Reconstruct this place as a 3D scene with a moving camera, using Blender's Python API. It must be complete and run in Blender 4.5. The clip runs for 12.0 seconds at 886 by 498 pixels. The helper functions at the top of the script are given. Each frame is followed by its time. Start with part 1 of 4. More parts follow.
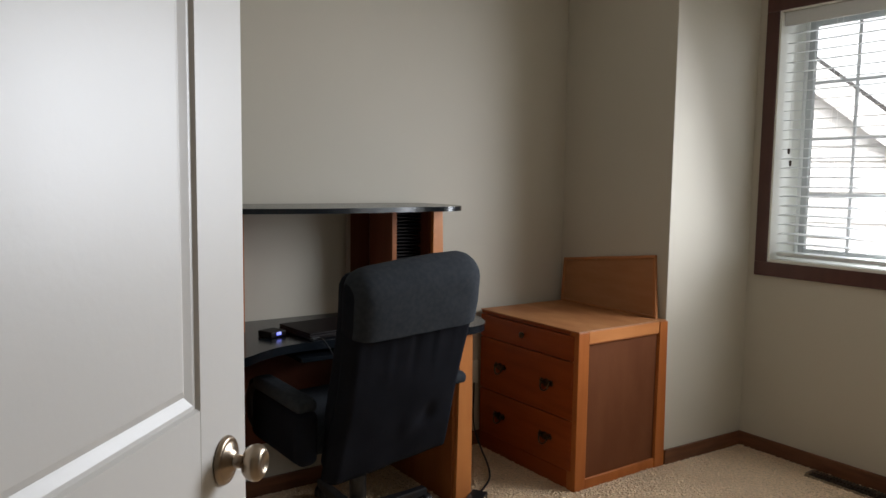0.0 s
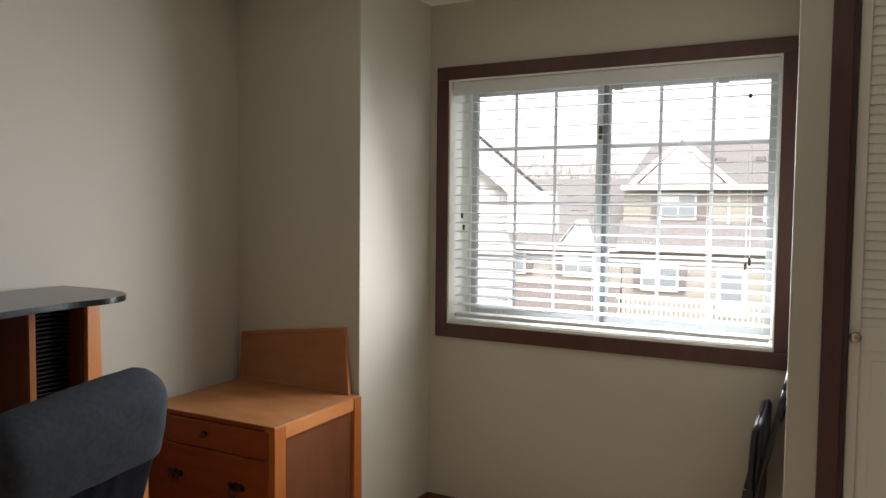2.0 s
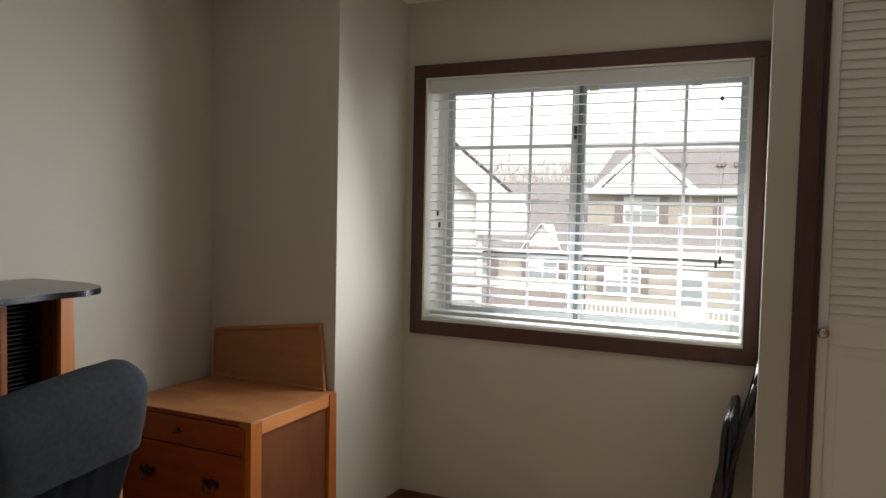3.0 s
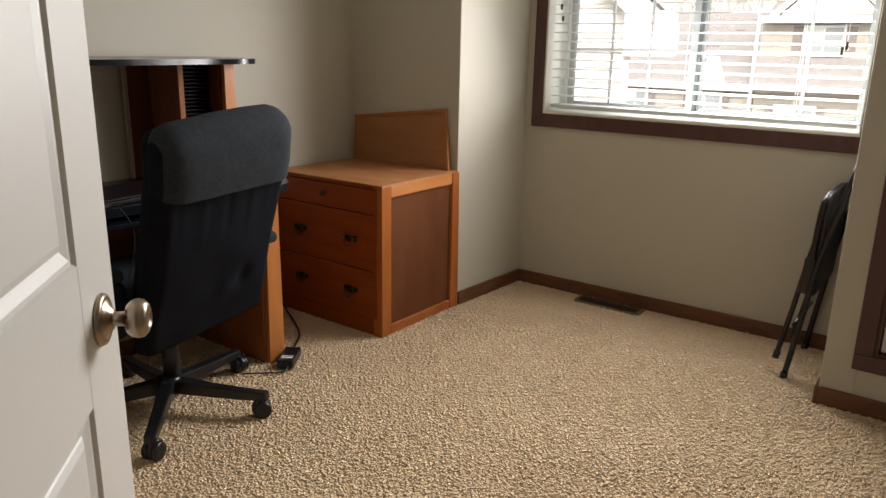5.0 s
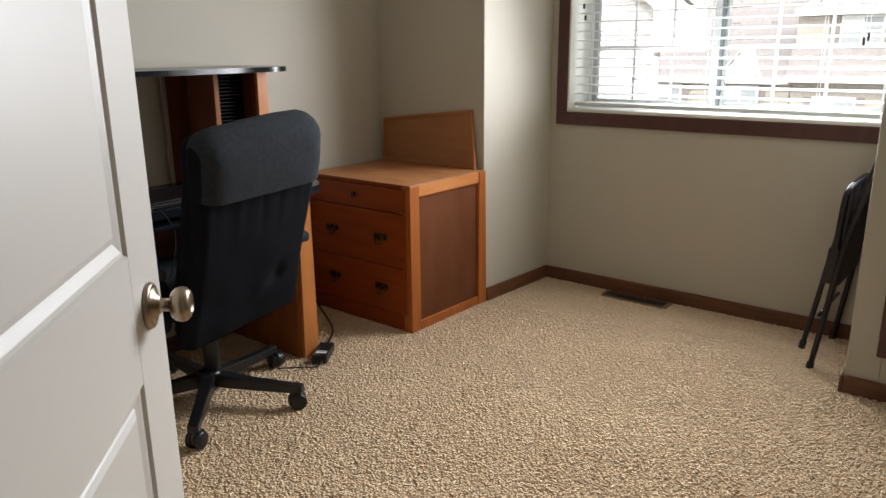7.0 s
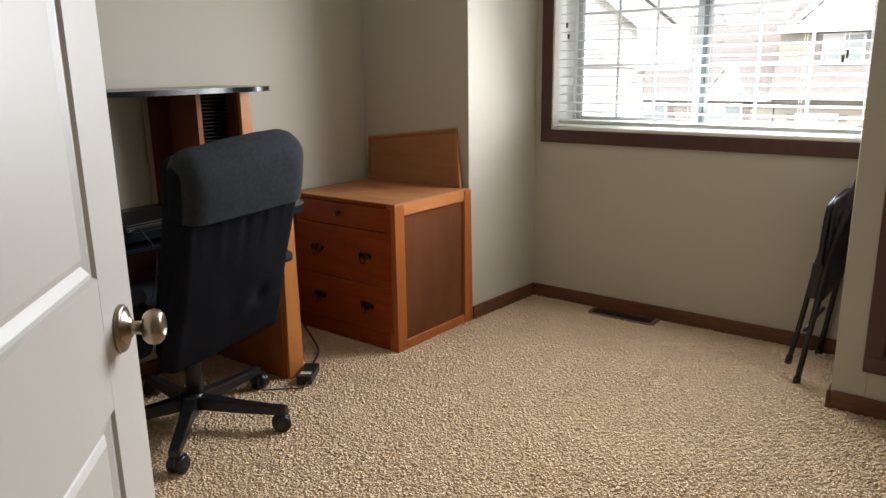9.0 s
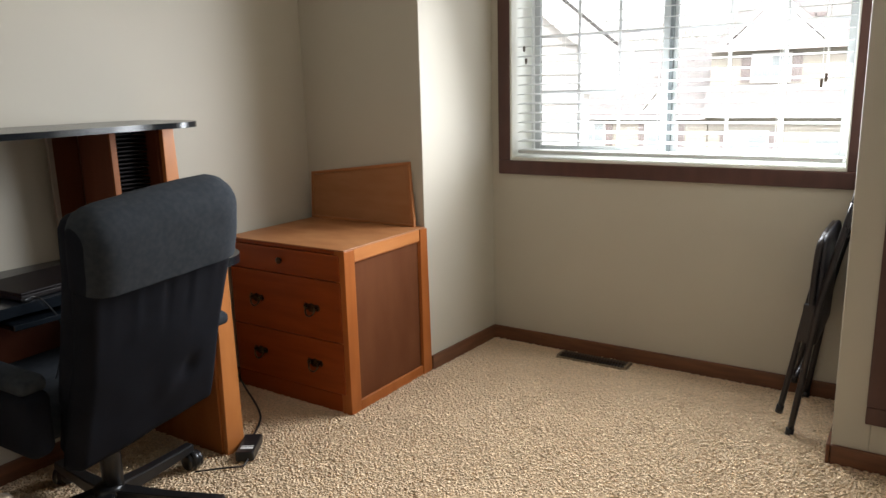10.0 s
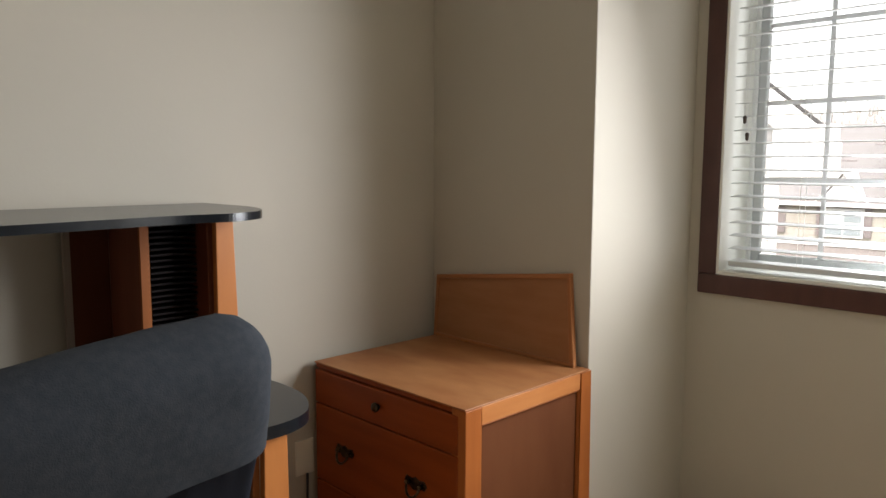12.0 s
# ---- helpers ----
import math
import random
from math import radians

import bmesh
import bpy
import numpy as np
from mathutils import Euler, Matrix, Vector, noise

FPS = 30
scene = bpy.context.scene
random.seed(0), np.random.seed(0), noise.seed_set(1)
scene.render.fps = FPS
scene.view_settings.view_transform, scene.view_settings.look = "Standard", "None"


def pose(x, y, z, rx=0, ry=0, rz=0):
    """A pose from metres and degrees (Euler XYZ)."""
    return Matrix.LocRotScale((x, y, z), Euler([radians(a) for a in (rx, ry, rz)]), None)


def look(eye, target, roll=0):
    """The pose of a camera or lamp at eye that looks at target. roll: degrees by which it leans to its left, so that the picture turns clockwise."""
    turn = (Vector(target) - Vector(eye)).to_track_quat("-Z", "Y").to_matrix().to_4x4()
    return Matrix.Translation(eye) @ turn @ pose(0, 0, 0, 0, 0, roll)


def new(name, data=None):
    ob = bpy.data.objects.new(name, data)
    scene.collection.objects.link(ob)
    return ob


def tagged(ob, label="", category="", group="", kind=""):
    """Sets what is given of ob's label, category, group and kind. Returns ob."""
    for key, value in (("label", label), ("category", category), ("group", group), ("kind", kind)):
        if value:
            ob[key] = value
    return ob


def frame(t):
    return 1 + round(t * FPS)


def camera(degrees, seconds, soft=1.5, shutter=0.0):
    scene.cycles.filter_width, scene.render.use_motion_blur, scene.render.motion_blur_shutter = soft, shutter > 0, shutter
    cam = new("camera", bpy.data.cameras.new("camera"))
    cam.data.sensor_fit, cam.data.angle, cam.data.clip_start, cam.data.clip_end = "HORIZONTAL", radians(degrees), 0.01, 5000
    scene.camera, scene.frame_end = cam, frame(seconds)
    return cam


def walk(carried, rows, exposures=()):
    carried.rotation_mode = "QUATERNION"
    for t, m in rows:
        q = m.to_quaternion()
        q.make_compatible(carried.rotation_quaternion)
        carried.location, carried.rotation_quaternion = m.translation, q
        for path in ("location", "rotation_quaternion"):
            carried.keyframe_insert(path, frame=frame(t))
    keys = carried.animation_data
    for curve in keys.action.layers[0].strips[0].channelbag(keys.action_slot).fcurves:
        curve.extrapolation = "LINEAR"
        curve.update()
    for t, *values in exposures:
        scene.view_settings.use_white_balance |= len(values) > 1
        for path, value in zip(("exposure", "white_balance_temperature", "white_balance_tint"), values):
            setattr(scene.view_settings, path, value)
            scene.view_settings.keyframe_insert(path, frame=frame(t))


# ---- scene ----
cam = camera(62.2, 12.0)
EXPOSURES = [(0.0, 1.7, 6500, 10), (0.5, 2.1, 6550, 10), (1.0, 2.1, 6650, 10), (1.5, 1.97, 6650, 11), (2.0, 1.74, 6700, 11), (2.7, 1.45, 6700, 11), (4.5, 1.83, 7500, 12), (5.2, 1.95, 7000, 11), (6.0, 2.0, 6700, 10), (9.5, 2.05, 6750, 10), (10.0, 2.28, 6600, 9), (10.5, 2.36, 6250, 8), (11.0, 2.33, 6000, 8), (11.5, 2.13, 6550, 11), (12.0, 2.02, 6800, 11)]
PATH = [
    (0, (0.844, 1.651, 1.290), (1.975, 3.290, 1.104), 0.8),
    (0.5, (0.911, 1.762, 1.283), (2.359, 3.128, 1.080), 0.0),
    (1, (0.977, 1.851, 1.332), (2.545, 3.071, 1.106), 0.4),
    (1.5, (0.983, 1.926, 1.447), (2.685, 2.962, 1.281), 0.7),
    (2, (0.941, 2.013, 1.469), (2.711, 2.938, 1.364), 0.6),
    (2.5, (0.923, 2.032, 1.478), (2.732, 2.881, 1.405), 0.7),
    (2.7, (0.914, 2.054, 1.472), (2.732, 2.885, 1.401), 1.0),
    (4.3, (0.855, 1.931, 1.283), (2.512, 2.976, 0.883), 1.6),
    (4.5, (0.819, 1.874, 1.272), (2.443, 2.954, 0.829), 1.4),
    (5, (0.713, 1.76, 1.243), (2.264, 2.906, 0.714), 1.1),
    (5.5, (0.671, 1.712, 1.247), (2.176, 2.905, 0.686), 0.6),
    (6, (0.657, 1.687, 1.239), (2.138, 2.905, 0.671), 0.2),
    (6.5, (0.662, 1.688, 1.251), (2.147, 2.908, 0.698), -0.1),
    (7, (0.661, 1.681, 1.249), (2.155, 2.902, 0.723), -0.6),
    (9, (0.681, 1.676, 1.246), (2.204, 2.882, 0.768), -0.9),
    (9.5, (0.771, 1.773, 1.223), (2.336, 2.925, 0.749), -1.1),
    (10, (0.918, 1.917, 1.276), (2.54, 3.005, 0.849), -1.5),
    (10.5, (1.057, 2.026, 1.283), (2.722, 3.061, 0.886), -1.9),
    (11, (1.27, 2.151, 1.301), (2.916, 3.24, 0.974), -2.0),
    (11.5, (1.465, 2.332, 1.300), (3.028, 3.550, 1.022), -1.1),
    (12, (1.667, 2.518, 1.294), (3.066, 3.93, 1.067), 0.2),
]
walk(cam, [(t, look(eye, target, roll)) for t, eye, target, roll in PATH], EXPOSURES)

# ---- world and light ----
SUN_ELEV, SUN_AZ = radians(38), radians(250)
world = bpy.data.worlds.new("world")
scene.world = world
world.use_nodes = True
wn, wl = world.node_tree.nodes, world.node_tree.links
sky = wn.new("ShaderNodeTexSky")
sky.sky_type, sky.sun_disc, sky.sun_elevation, sky.sun_rotation = "NISHITA", False, SUN_ELEV, SUN_AZ
sky.air_density, sky.dust_density, sky.ozone_density = 1.0, 6.0, 1.0
desat = wn.new("ShaderNodeHueSaturation")
desat.inputs["Saturation"].default_value = 0.22
wl.new(sky.outputs[0], desat.inputs["Color"])
haze = wn.new("ShaderNodeMix")
haze.data_type, haze.blend_type = "RGBA", "ADD"
haze.inputs[0].default_value, haze.inputs[7].default_value = 1.0, (1.25, 1.28, 1.3, 1)
wl.new(desat.outputs[0], haze.inputs[6])
wl.new(haze.outputs[2], wn["Background"].inputs["Color"])
wn["Background"].inputs["Strength"].default_value = 0.15
sun = new("sun", bpy.data.lights.new("sun", "SUN"))
sun.data.energy, sun.data.angle, sun.data.color = 0.25, radians(25), (1.0, 0.96, 0.9)
sun.matrix_world = pose(0, 0, 0, 52, 0, -70)
# the overcast sky in the window's opening: what comes past the blind into the room, and what falls on the blind itself
for size, height, watts, spread, eye, target in ((1.0, 1.0, 16.0, 150, (4.055, 2.72, 1.49), (3.055, 2.67, 1.17)), (1.28, 1.02, 2.0, 180, (4.20, 2.90, 1.505), (3.2, 2.90, 1.48))):
    daylight = new("window_daylight", bpy.data.lights.new("window_daylight", "AREA"))
    daylight.data.shape, daylight.data.size, daylight.data.size_y = "RECTANGLE", size, height
    daylight.data.energy, daylight.data.color, daylight.data.spread = watts, (0.87, 0.92, 1.0), radians(spread)
    daylight.matrix_world = look(eye, target)


# ---- materials ----
def mat(name, color, rough=0.5, metal=0.0, noise_scale=0, vary=0.0, bump=0.0, bump_scale=200.0, color2=None, stretch=(1, 1, 1),
        island=0.0, obrand=0.0, coat=0.0, sheen=0.0, detail=4.0, spec=0.5):
    m = bpy.data.materials.new(name)
    m.use_nodes = True
    nt = m.node_tree
    n, l = nt.nodes, nt.links
    b = n["Principled BSDF"]
    b.inputs["Roughness"].default_value = rough
    b.inputs["Metallic"].default_value = metal
    b.inputs["Coat Weight"].default_value = coat
    b.inputs["Specular IOR Level"].default_value = spec
    b.inputs["Sheen Weight"].default_value = sheen
    tc = n.new("ShaderNodeTexCoord")
    mp = n.new("ShaderNodeMapping")
    mp.inputs["Scale"].default_value = stretch
    l.new(tc.outputs["Object"], mp.inputs["Vector"])
    src = None
    if noise_scale:
        t = n.new("ShaderNodeTexNoise")
        t.inputs["Scale"].default_value, t.inputs["Detail"].default_value = noise_scale, detail
        l.new(mp.outputs[0], t.inputs["Vector"])
        mx = n.new("ShaderNodeMix")
        mx.data_type = "RGBA"
        c2 = color2 or tuple(c * (1 - vary) for c in color)
        mx.inputs[6].default_value, mx.inputs[7].default_value = (*color, 1), (*c2, 1)
        rmp = n.new("ShaderNodeMapRange")
        rmp.inputs["From Min"].default_value, rmp.inputs["From Max"].default_value = 0.35, 0.65
        l.new(t.outputs[0], rmp.inputs["Value"])
        l.new(rmp.outputs[0], mx.inputs[0])
        src = mx.outputs[2]
        rr = n.new("ShaderNodeMapRange")
        rr.inputs["To Min"].default_value, rr.inputs["To Max"].default_value = max(rough - 0.06, 0), min(rough + 0.06, 1)
        l.new(t.outputs[0], rr.inputs["Value"])
        l.new(rr.outputs[0], b.inputs["Roughness"])
    if island or obrand:
        hs = n.new("ShaderNodeHueSaturation")
        r = n.new("ShaderNodeMapRange")
        a = island or obrand
        r.inputs["To Min"].default_value, r.inputs["To Max"].default_value = 1 - a, 1 + a
        if island:
            g = n.new("ShaderNodeNewGeometry")
            l.new(g.outputs["Random Per Island"], r.inputs["Value"])
        else:
            g = n.new("ShaderNodeObjectInfo")
            l.new(g.outputs["Random"], r.inputs["Value"])
        l.new(r.outputs[0], hs.inputs["Value"])
        if src:
            l.new(src, hs.inputs["Color"])
        else:
            hs.inputs["Color"].default_value = (*color, 1)
        src = hs.outputs[0]
    if src:
        l.new(src, b.inputs["Base Color"])
    else:
        b.inputs["Base Color"].default_value = (*color, 1)
    if bump:
        t = n.new("ShaderNodeTexNoise")
        t.inputs["Scale"].default_value, t.inputs["Detail"].default_value = bump_scale, 3
        l.new(mp.outputs[0], t.inputs["Vector"])
        bp = n.new("ShaderNodeBump")
        bp.inputs["Strength"].default_value, bp.inputs["Distance"].default_value = bump, 0.002
        l.new(t.outputs[0], bp.inputs["Height"])
        l.new(bp.outputs[0], b.inputs["Normal"])
    return m


M_WALL = mat("wall_paint", (0.494, 0.456, 0.378), 0.6, noise_scale=1.3, vary=0.04, bump=0.12, bump_scale=110)
M_CEIL = mat("ceiling_paint", (0.78, 0.75, 0.68), 0.9, noise_scale=3, vary=0.04, bump=0.8, bump_scale=90)
M_TRIM = mat("dark_stained_trim", (0.080, 0.030, 0.023), 0.42, noise_scale=6, color2=(0.066, 0.024, 0.018), stretch=(4, 4, 1), bump=0.15, bump_scale=60)
M_BASE = mat("stained_baseboard", (0.165, 0.062, 0.026), 0.45, noise_scale=6, color2=(0.105, 0.038, 0.016), stretch=(1, 1, 8), bump=0.15, bump_scale=60)
M_DOOR = mat("white_door_paint", (0.64, 0.615, 0.575), 0.38, noise_scale=2, vary=0.03, bump=0.12, bump_scale=70)
M_WHITE = mat("white_vinyl", (0.8, 0.81, 0.79), 0.4, noise_scale=4, vary=0.03)
M_GRILLE = mat("pale_grille", (0.72, 0.73, 0.74), 0.4, noise_scale=4, vary=0.03)
M_SASH = mat("grey_white_vinyl_sash", (0.50, 0.52, 0.52), 0.4, noise_scale=4, vary=0.03)
M_STRIP = mat("grey_weatherstrip", (0.16, 0.18, 0.185), 0.6)
M_SLAT = mat("white_blind_slat", (0.70, 0.71, 0.70), 0.45, noise_scale=9, vary=0.03, obrand=0.02)
M_JAMB = mat("white_painted_jamb", (0.72, 0.72, 0.66), 0.5, noise_scale=5, vary=0.05)
M_CLOSET = mat("cream_closet_paint", (0.80, 0.76, 0.68), 0.45, noise_scale=3, vary=0.03)
M_KNOB = mat("aged_nickel", (0.37, 0.295, 0.22), 0.30, 1.0, noise_scale=40, vary=0.12)
M_NICKEL = mat("satin_nickel", (0.56, 0.47, 0.37), 0.22, 1.0, noise_scale=40, vary=0.08)
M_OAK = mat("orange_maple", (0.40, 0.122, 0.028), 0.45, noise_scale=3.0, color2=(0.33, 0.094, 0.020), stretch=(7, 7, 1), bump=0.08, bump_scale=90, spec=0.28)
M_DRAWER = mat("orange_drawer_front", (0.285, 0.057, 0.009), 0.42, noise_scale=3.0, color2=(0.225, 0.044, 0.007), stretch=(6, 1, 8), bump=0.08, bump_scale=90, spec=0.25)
# cabinet maple made lighter: the light's sheen is painted into the rail's colour
M_RAIL = mat("sheen_maple_rail", (0.54, 0.215, 0.070), 0.42, noise_scale=3.0, color2=(0.47, 0.17, 0.05), stretch=(1, 7, 7), bump=0.08, bump_scale=90, spec=0.3)
M_BOARDRIM = mat("maple_board_rim", (0.41, 0.165, 0.060), 0.5, noise_scale=4.0, vary=0.12, spec=0.3)
M_BOARD = mat("pale_maple_board", (0.37, 0.170, 0.072), 0.55, noise_scale=5.0, color2=(0.33, 0.145, 0.058), stretch=(1, 1, 5), bump=0.05, bump_scale=100, spec=0.3)
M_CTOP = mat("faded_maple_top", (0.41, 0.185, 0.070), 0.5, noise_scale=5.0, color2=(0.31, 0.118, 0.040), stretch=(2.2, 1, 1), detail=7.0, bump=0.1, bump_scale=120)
M_CSIDE = mat("brown_hardboard", (0.150, 0.053, 0.021), 0.7, noise_scale=3.0, color2=(0.128, 0.043, 0.017), stretch=(3, 3, 1), bump=0.1, bump_scale=150, spec=0.12)
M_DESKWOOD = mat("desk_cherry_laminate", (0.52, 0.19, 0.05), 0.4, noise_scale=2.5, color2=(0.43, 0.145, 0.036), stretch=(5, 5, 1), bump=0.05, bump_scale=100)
# cherry laminate with shade put into its colour, for the right side panel
M_DESKSHADED = mat("desk_shaded_laminate", (0.32, 0.105, 0.026), 0.45, noise_scale=2.5, color2=(0.26, 0.08, 0.019), stretch=(5, 5, 1), spec=0.3)
# darker cherry tone for the hutch's inside and the panel under the desktop
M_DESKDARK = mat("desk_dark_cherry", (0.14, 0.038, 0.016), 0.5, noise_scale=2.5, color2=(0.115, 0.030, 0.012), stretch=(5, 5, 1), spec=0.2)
M_BLACKTOP = mat("black_speckled_laminate", (0.006, 0.008, 0.011), 0.20, noise_scale=260, color2=(0.009, 0.012, 0.016), spec=0.45)
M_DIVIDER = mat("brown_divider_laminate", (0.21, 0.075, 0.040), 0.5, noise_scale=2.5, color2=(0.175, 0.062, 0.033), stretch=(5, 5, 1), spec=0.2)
M_EDGE = mat("pale_edge_strip", (0.36, 0.31, 0.26), 0.5)
M_SOFFIT = mat("white_vinyl_soffit", (0.85, 0.85, 0.85), 0.6)
M_RACK = mat("black_plastic_rack", (0.009, 0.006, 0.006), 0.5, spec=0.12)
M_FABRIC = mat("charcoal_fabric", (0.032, 0.036, 0.042), 0.95, noise_scale=70, color2=(0.025, 0.029, 0.035), bump=0.25, bump_scale=380, spec=0.15)
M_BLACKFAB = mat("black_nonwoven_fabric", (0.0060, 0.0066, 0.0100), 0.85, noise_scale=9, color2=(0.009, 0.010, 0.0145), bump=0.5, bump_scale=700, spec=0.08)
M_PLASTIC = mat("black_plastic", (0.012, 0.012, 0.013), 0.30, noise_scale=30, vary=0.15)
M_CHROME = mat("chrome", (0.75, 0.76, 0.78), 0.12, 1.0)
M_BRASS = mat("aged_bronze", (0.035, 0.027, 0.022), 0.33, 0.9, noise_scale=60, color2=(0.13, 0.09, 0.05))
M_CHAIRMETAL = mat("bronze_chair_enamel", (0.016, 0.012, 0.014), 0.3, 0.2, noise_scale=30, vary=0.1)
M_VINYLSEAT = mat("dark_vinyl_seat", (0.014, 0.012, 0.018), 0.5, noise_scale=20, vary=0.1, bump=0.2, bump_scale=300)
M_VENTF = mat("tan_vent_enamel", (0.24, 0.175, 0.11), 0.4, 0.3)
M_VENT = mat("brown_vent_enamel", (0.07, 0.05, 0.035), 0.4, 0.4)
M_DARK = mat("void_shade", (0.01, 0.009, 0.008), 0.9)
M_CORD = mat("black_cord", (0.012, 0.012, 0.012), 0.45)
M_CARPETBASE = mat("carpet_backing", (0.78, 0.60, 0.405), 0.95, noise_scale=60, vary=0.15, spec=0.0)
M_TUFT = mat("beige_shag_tuft", (0.90, 0.700, 0.480), 0.95, noise_scale=2.2, color2=(0.84, 0.640, 0.432), island=0.06, spec=0.0)
M_OUTLET = mat("ivory_plastic", (0.7, 0.67, 0.58), 0.35)
M_SIDING = mat("cream_siding", (0.225, 0.213, 0.190), 0.7, noise_scale=1, vary=0.06)
M_SIDEW = mat("white_siding", (0.43, 0.43, 0.44), 0.65, noise_scale=1, vary=0.04)
M_ROOF = mat("red_brown_shingle", (0.156, 0.149, 0.150), 0.9, noise_scale=5, color2=(0.134, 0.128, 0.129), bump=0.5, bump_scale=12)
M_BRICK = mat("red_brick", (0.18, 0.163, 0.160), 0.85, noise_scale=9, color2=(0.15, 0.137, 0.134))
M_ROOFEDGE = mat("dark_roof_shingle", (0.035, 0.034, 0.035), 0.9, noise_scale=8, vary=0.2)
M_SHUTTER = mat("brown_shutter", (0.110, 0.094, 0.095), 0.6)
M_GLASSDARK = mat("house_window_glass", (0.16, 0.185, 0.20), 0.3)
M_CURTAIN = mat("pale_curtain", (0.34, 0.37, 0.37), 0.8)
M_GRASS = mat("dormant_winter_lawn", (0.20, 0.19, 0.13), 0.95, noise_scale=0.5, color2=(0.25, 0.22, 0.17))
M_ASPHALT = mat("asphalt", (0.06, 0.06, 0.06), 0.9, noise_scale=3, vary=0.2)
M_TREE = mat("bare_twigs", (0.22, 0.205, 0.20), 0.9, island=0.3)
M_HALL = mat("hall_paint", (0.52, 0.48, 0.40), 0.7)

M_GLASS = bpy.data.materials.new("window_glass")
M_GLASS.use_nodes = True
_n, _l = M_GLASS.node_tree.nodes, M_GLASS.node_tree.links
_n.remove(_n["Principled BSDF"])
_t, _g, _f, _x = _n.new("ShaderNodeBsdfTransparent"), _n.new("ShaderNodeBsdfGlossy"), _n.new("ShaderNodeFresnel"), _n.new("ShaderNodeMixShader")
_g.inputs["Roughness"].default_value = 0.02
_f.inputs["IOR"].default_value = 1.45
_l.new(_f.outputs[0], _x.inputs[0]), _l.new(_t.outputs[0], _x.inputs[1]), _l.new(_g.outputs[0], _x.inputs[2])
_l.new(_x.outputs[0], _n["Material Output"].inputs["Surface"])

# thin white vinyl lets part of the daylight through
for _m, _k in ((M_SLAT, 0.15), (M_GRILLE, 0.03)):
    _n, _l = _m.node_tree.nodes, _m.node_tree.links
    _t, _x = _n.new("ShaderNodeBsdfTranslucent"), _n.new("ShaderNodeMixShader")
    _t.inputs["Color"].default_value = (0.85, 0.87, 0.86, 1)
    _x.inputs[0].default_value = _k
    _l.new(_n["Principled BSDF"].outputs[0], _x.inputs[1]), _l.new(_t.outputs[0], _x.inputs[2])
    _l.new(_x.outputs[0], _n["Material Output"].inputs["Surface"])

M_LED = bpy.data.materials.new("blue_led")
M_LED.use_nodes = True
M_LED.node_tree.nodes["Principled BSDF"].inputs["Emission Color"].default_value = (0.0, 0.03, 1, 1)
M_LED.node_tree.nodes["Principled BSDF"].inputs["Emission Strength"].default_value = 0.35


# ---- building helpers ----
def mesh_of(name, bm, material, smooth=False):
    me = bpy.data.meshes.new(name)
    bmesh.ops.recalc_face_normals(bm, faces=bm.faces)
    bm.to_mesh(me)
    bm.free()
    me.materials.append(material)
    if smooth:
        me.shade_smooth()
    return me


def part(name, bm, material, parent=None, label="", smooth=False, kind=""):
    ob = new(name, mesh_of(name, bm, material, smooth))
    if parent:
        ob.parent = parent
    return tagged(ob, label=label, kind=kind)


def thing(name, m, label, category, group=""):
    e = new(name)
    e.matrix_world = m
    return tagged(e, label=label, category=category, group=group)


def box(lo, hi, bev=0.0, seg=2, bm=None, m=None):
    """An axis-aligned box between two corners, bevelled, added to bm."""
    b = bmesh.new()
    bmesh.ops.create_cube(b, size=1)
    c = [(lo[i] + hi[i]) / 2 for i in range(3)]
    s = [abs(hi[i] - lo[i]) for i in range(3)]
    for v in b.verts:
        v.co = Vector((c[i] + v.co[i] * s[i] for i in range(3)))
    if bev:
        bmesh.ops.bevel(b, geom=b.edges[:], offset=min(bev, min(s) * 0.49), segments=seg, affect="EDGES", profile=0.5)
    return merge(bm, b, m)


def merge(bm, b, m=None):
    if m is not None:
        bmesh.ops.transform(b, matrix=m, verts=b.verts)
    if bm is None:
        return b
    me = bpy.data.meshes.new("tmp")
    b.to_mesh(me)
    b.free()
    bm.from_mesh(me)
    bpy.data.meshes.remove(me)
    return bm


def prism(pts, z0, z1, bev=0.0, seg=2, bm=None, m=None):
    """A slab with the outline pts (x, y) between two heights; m turns it into place."""
    b = bmesh.new()
    lo = [b.verts.new((x, y, z0)) for x, y in pts]
    hi = [b.verts.new((x, y, z1)) for x, y in pts]
    b.faces.new(lo[::-1]), b.faces.new(hi)
    n = len(pts)
    for i in range(n):
        b.faces.new((lo[i], lo[(i + 1) % n], hi[(i + 1) % n], hi[i]))
    if bev:
        rim = [e for e in b.edges if abs(e.verts[0].co.z - e.verts[1].co.z) < 1e-6]
        bmesh.ops.bevel(b, geom=rim, offset=bev, segments=seg, affect="EDGES", profile=0.5)
    return merge(bm, b, m)


def lathe(profile, seg=24, bm=None, m=None):
    """A turned body round z from (radius, height) pairs."""
    b = bmesh.new()
    rings = []
    for r, z in profile:
        rings.append([b.verts.new((r * math.cos(a), r * math.sin(a), z)) for a in [2 * math.pi * i / seg for i in range(seg)]])
    for p, q in zip(rings, rings[1:]):
        for i in range(seg):
            b.faces.new((p[i], p[(i + 1) % seg], q[(i + 1) % seg], q[i]))
    b.faces.new(rings[0][::-1]), b.faces.new(rings[-1])
    bmesh.ops.remove_doubles(b, verts=b.verts, dist=1e-5)
    return merge(bm, b, m)


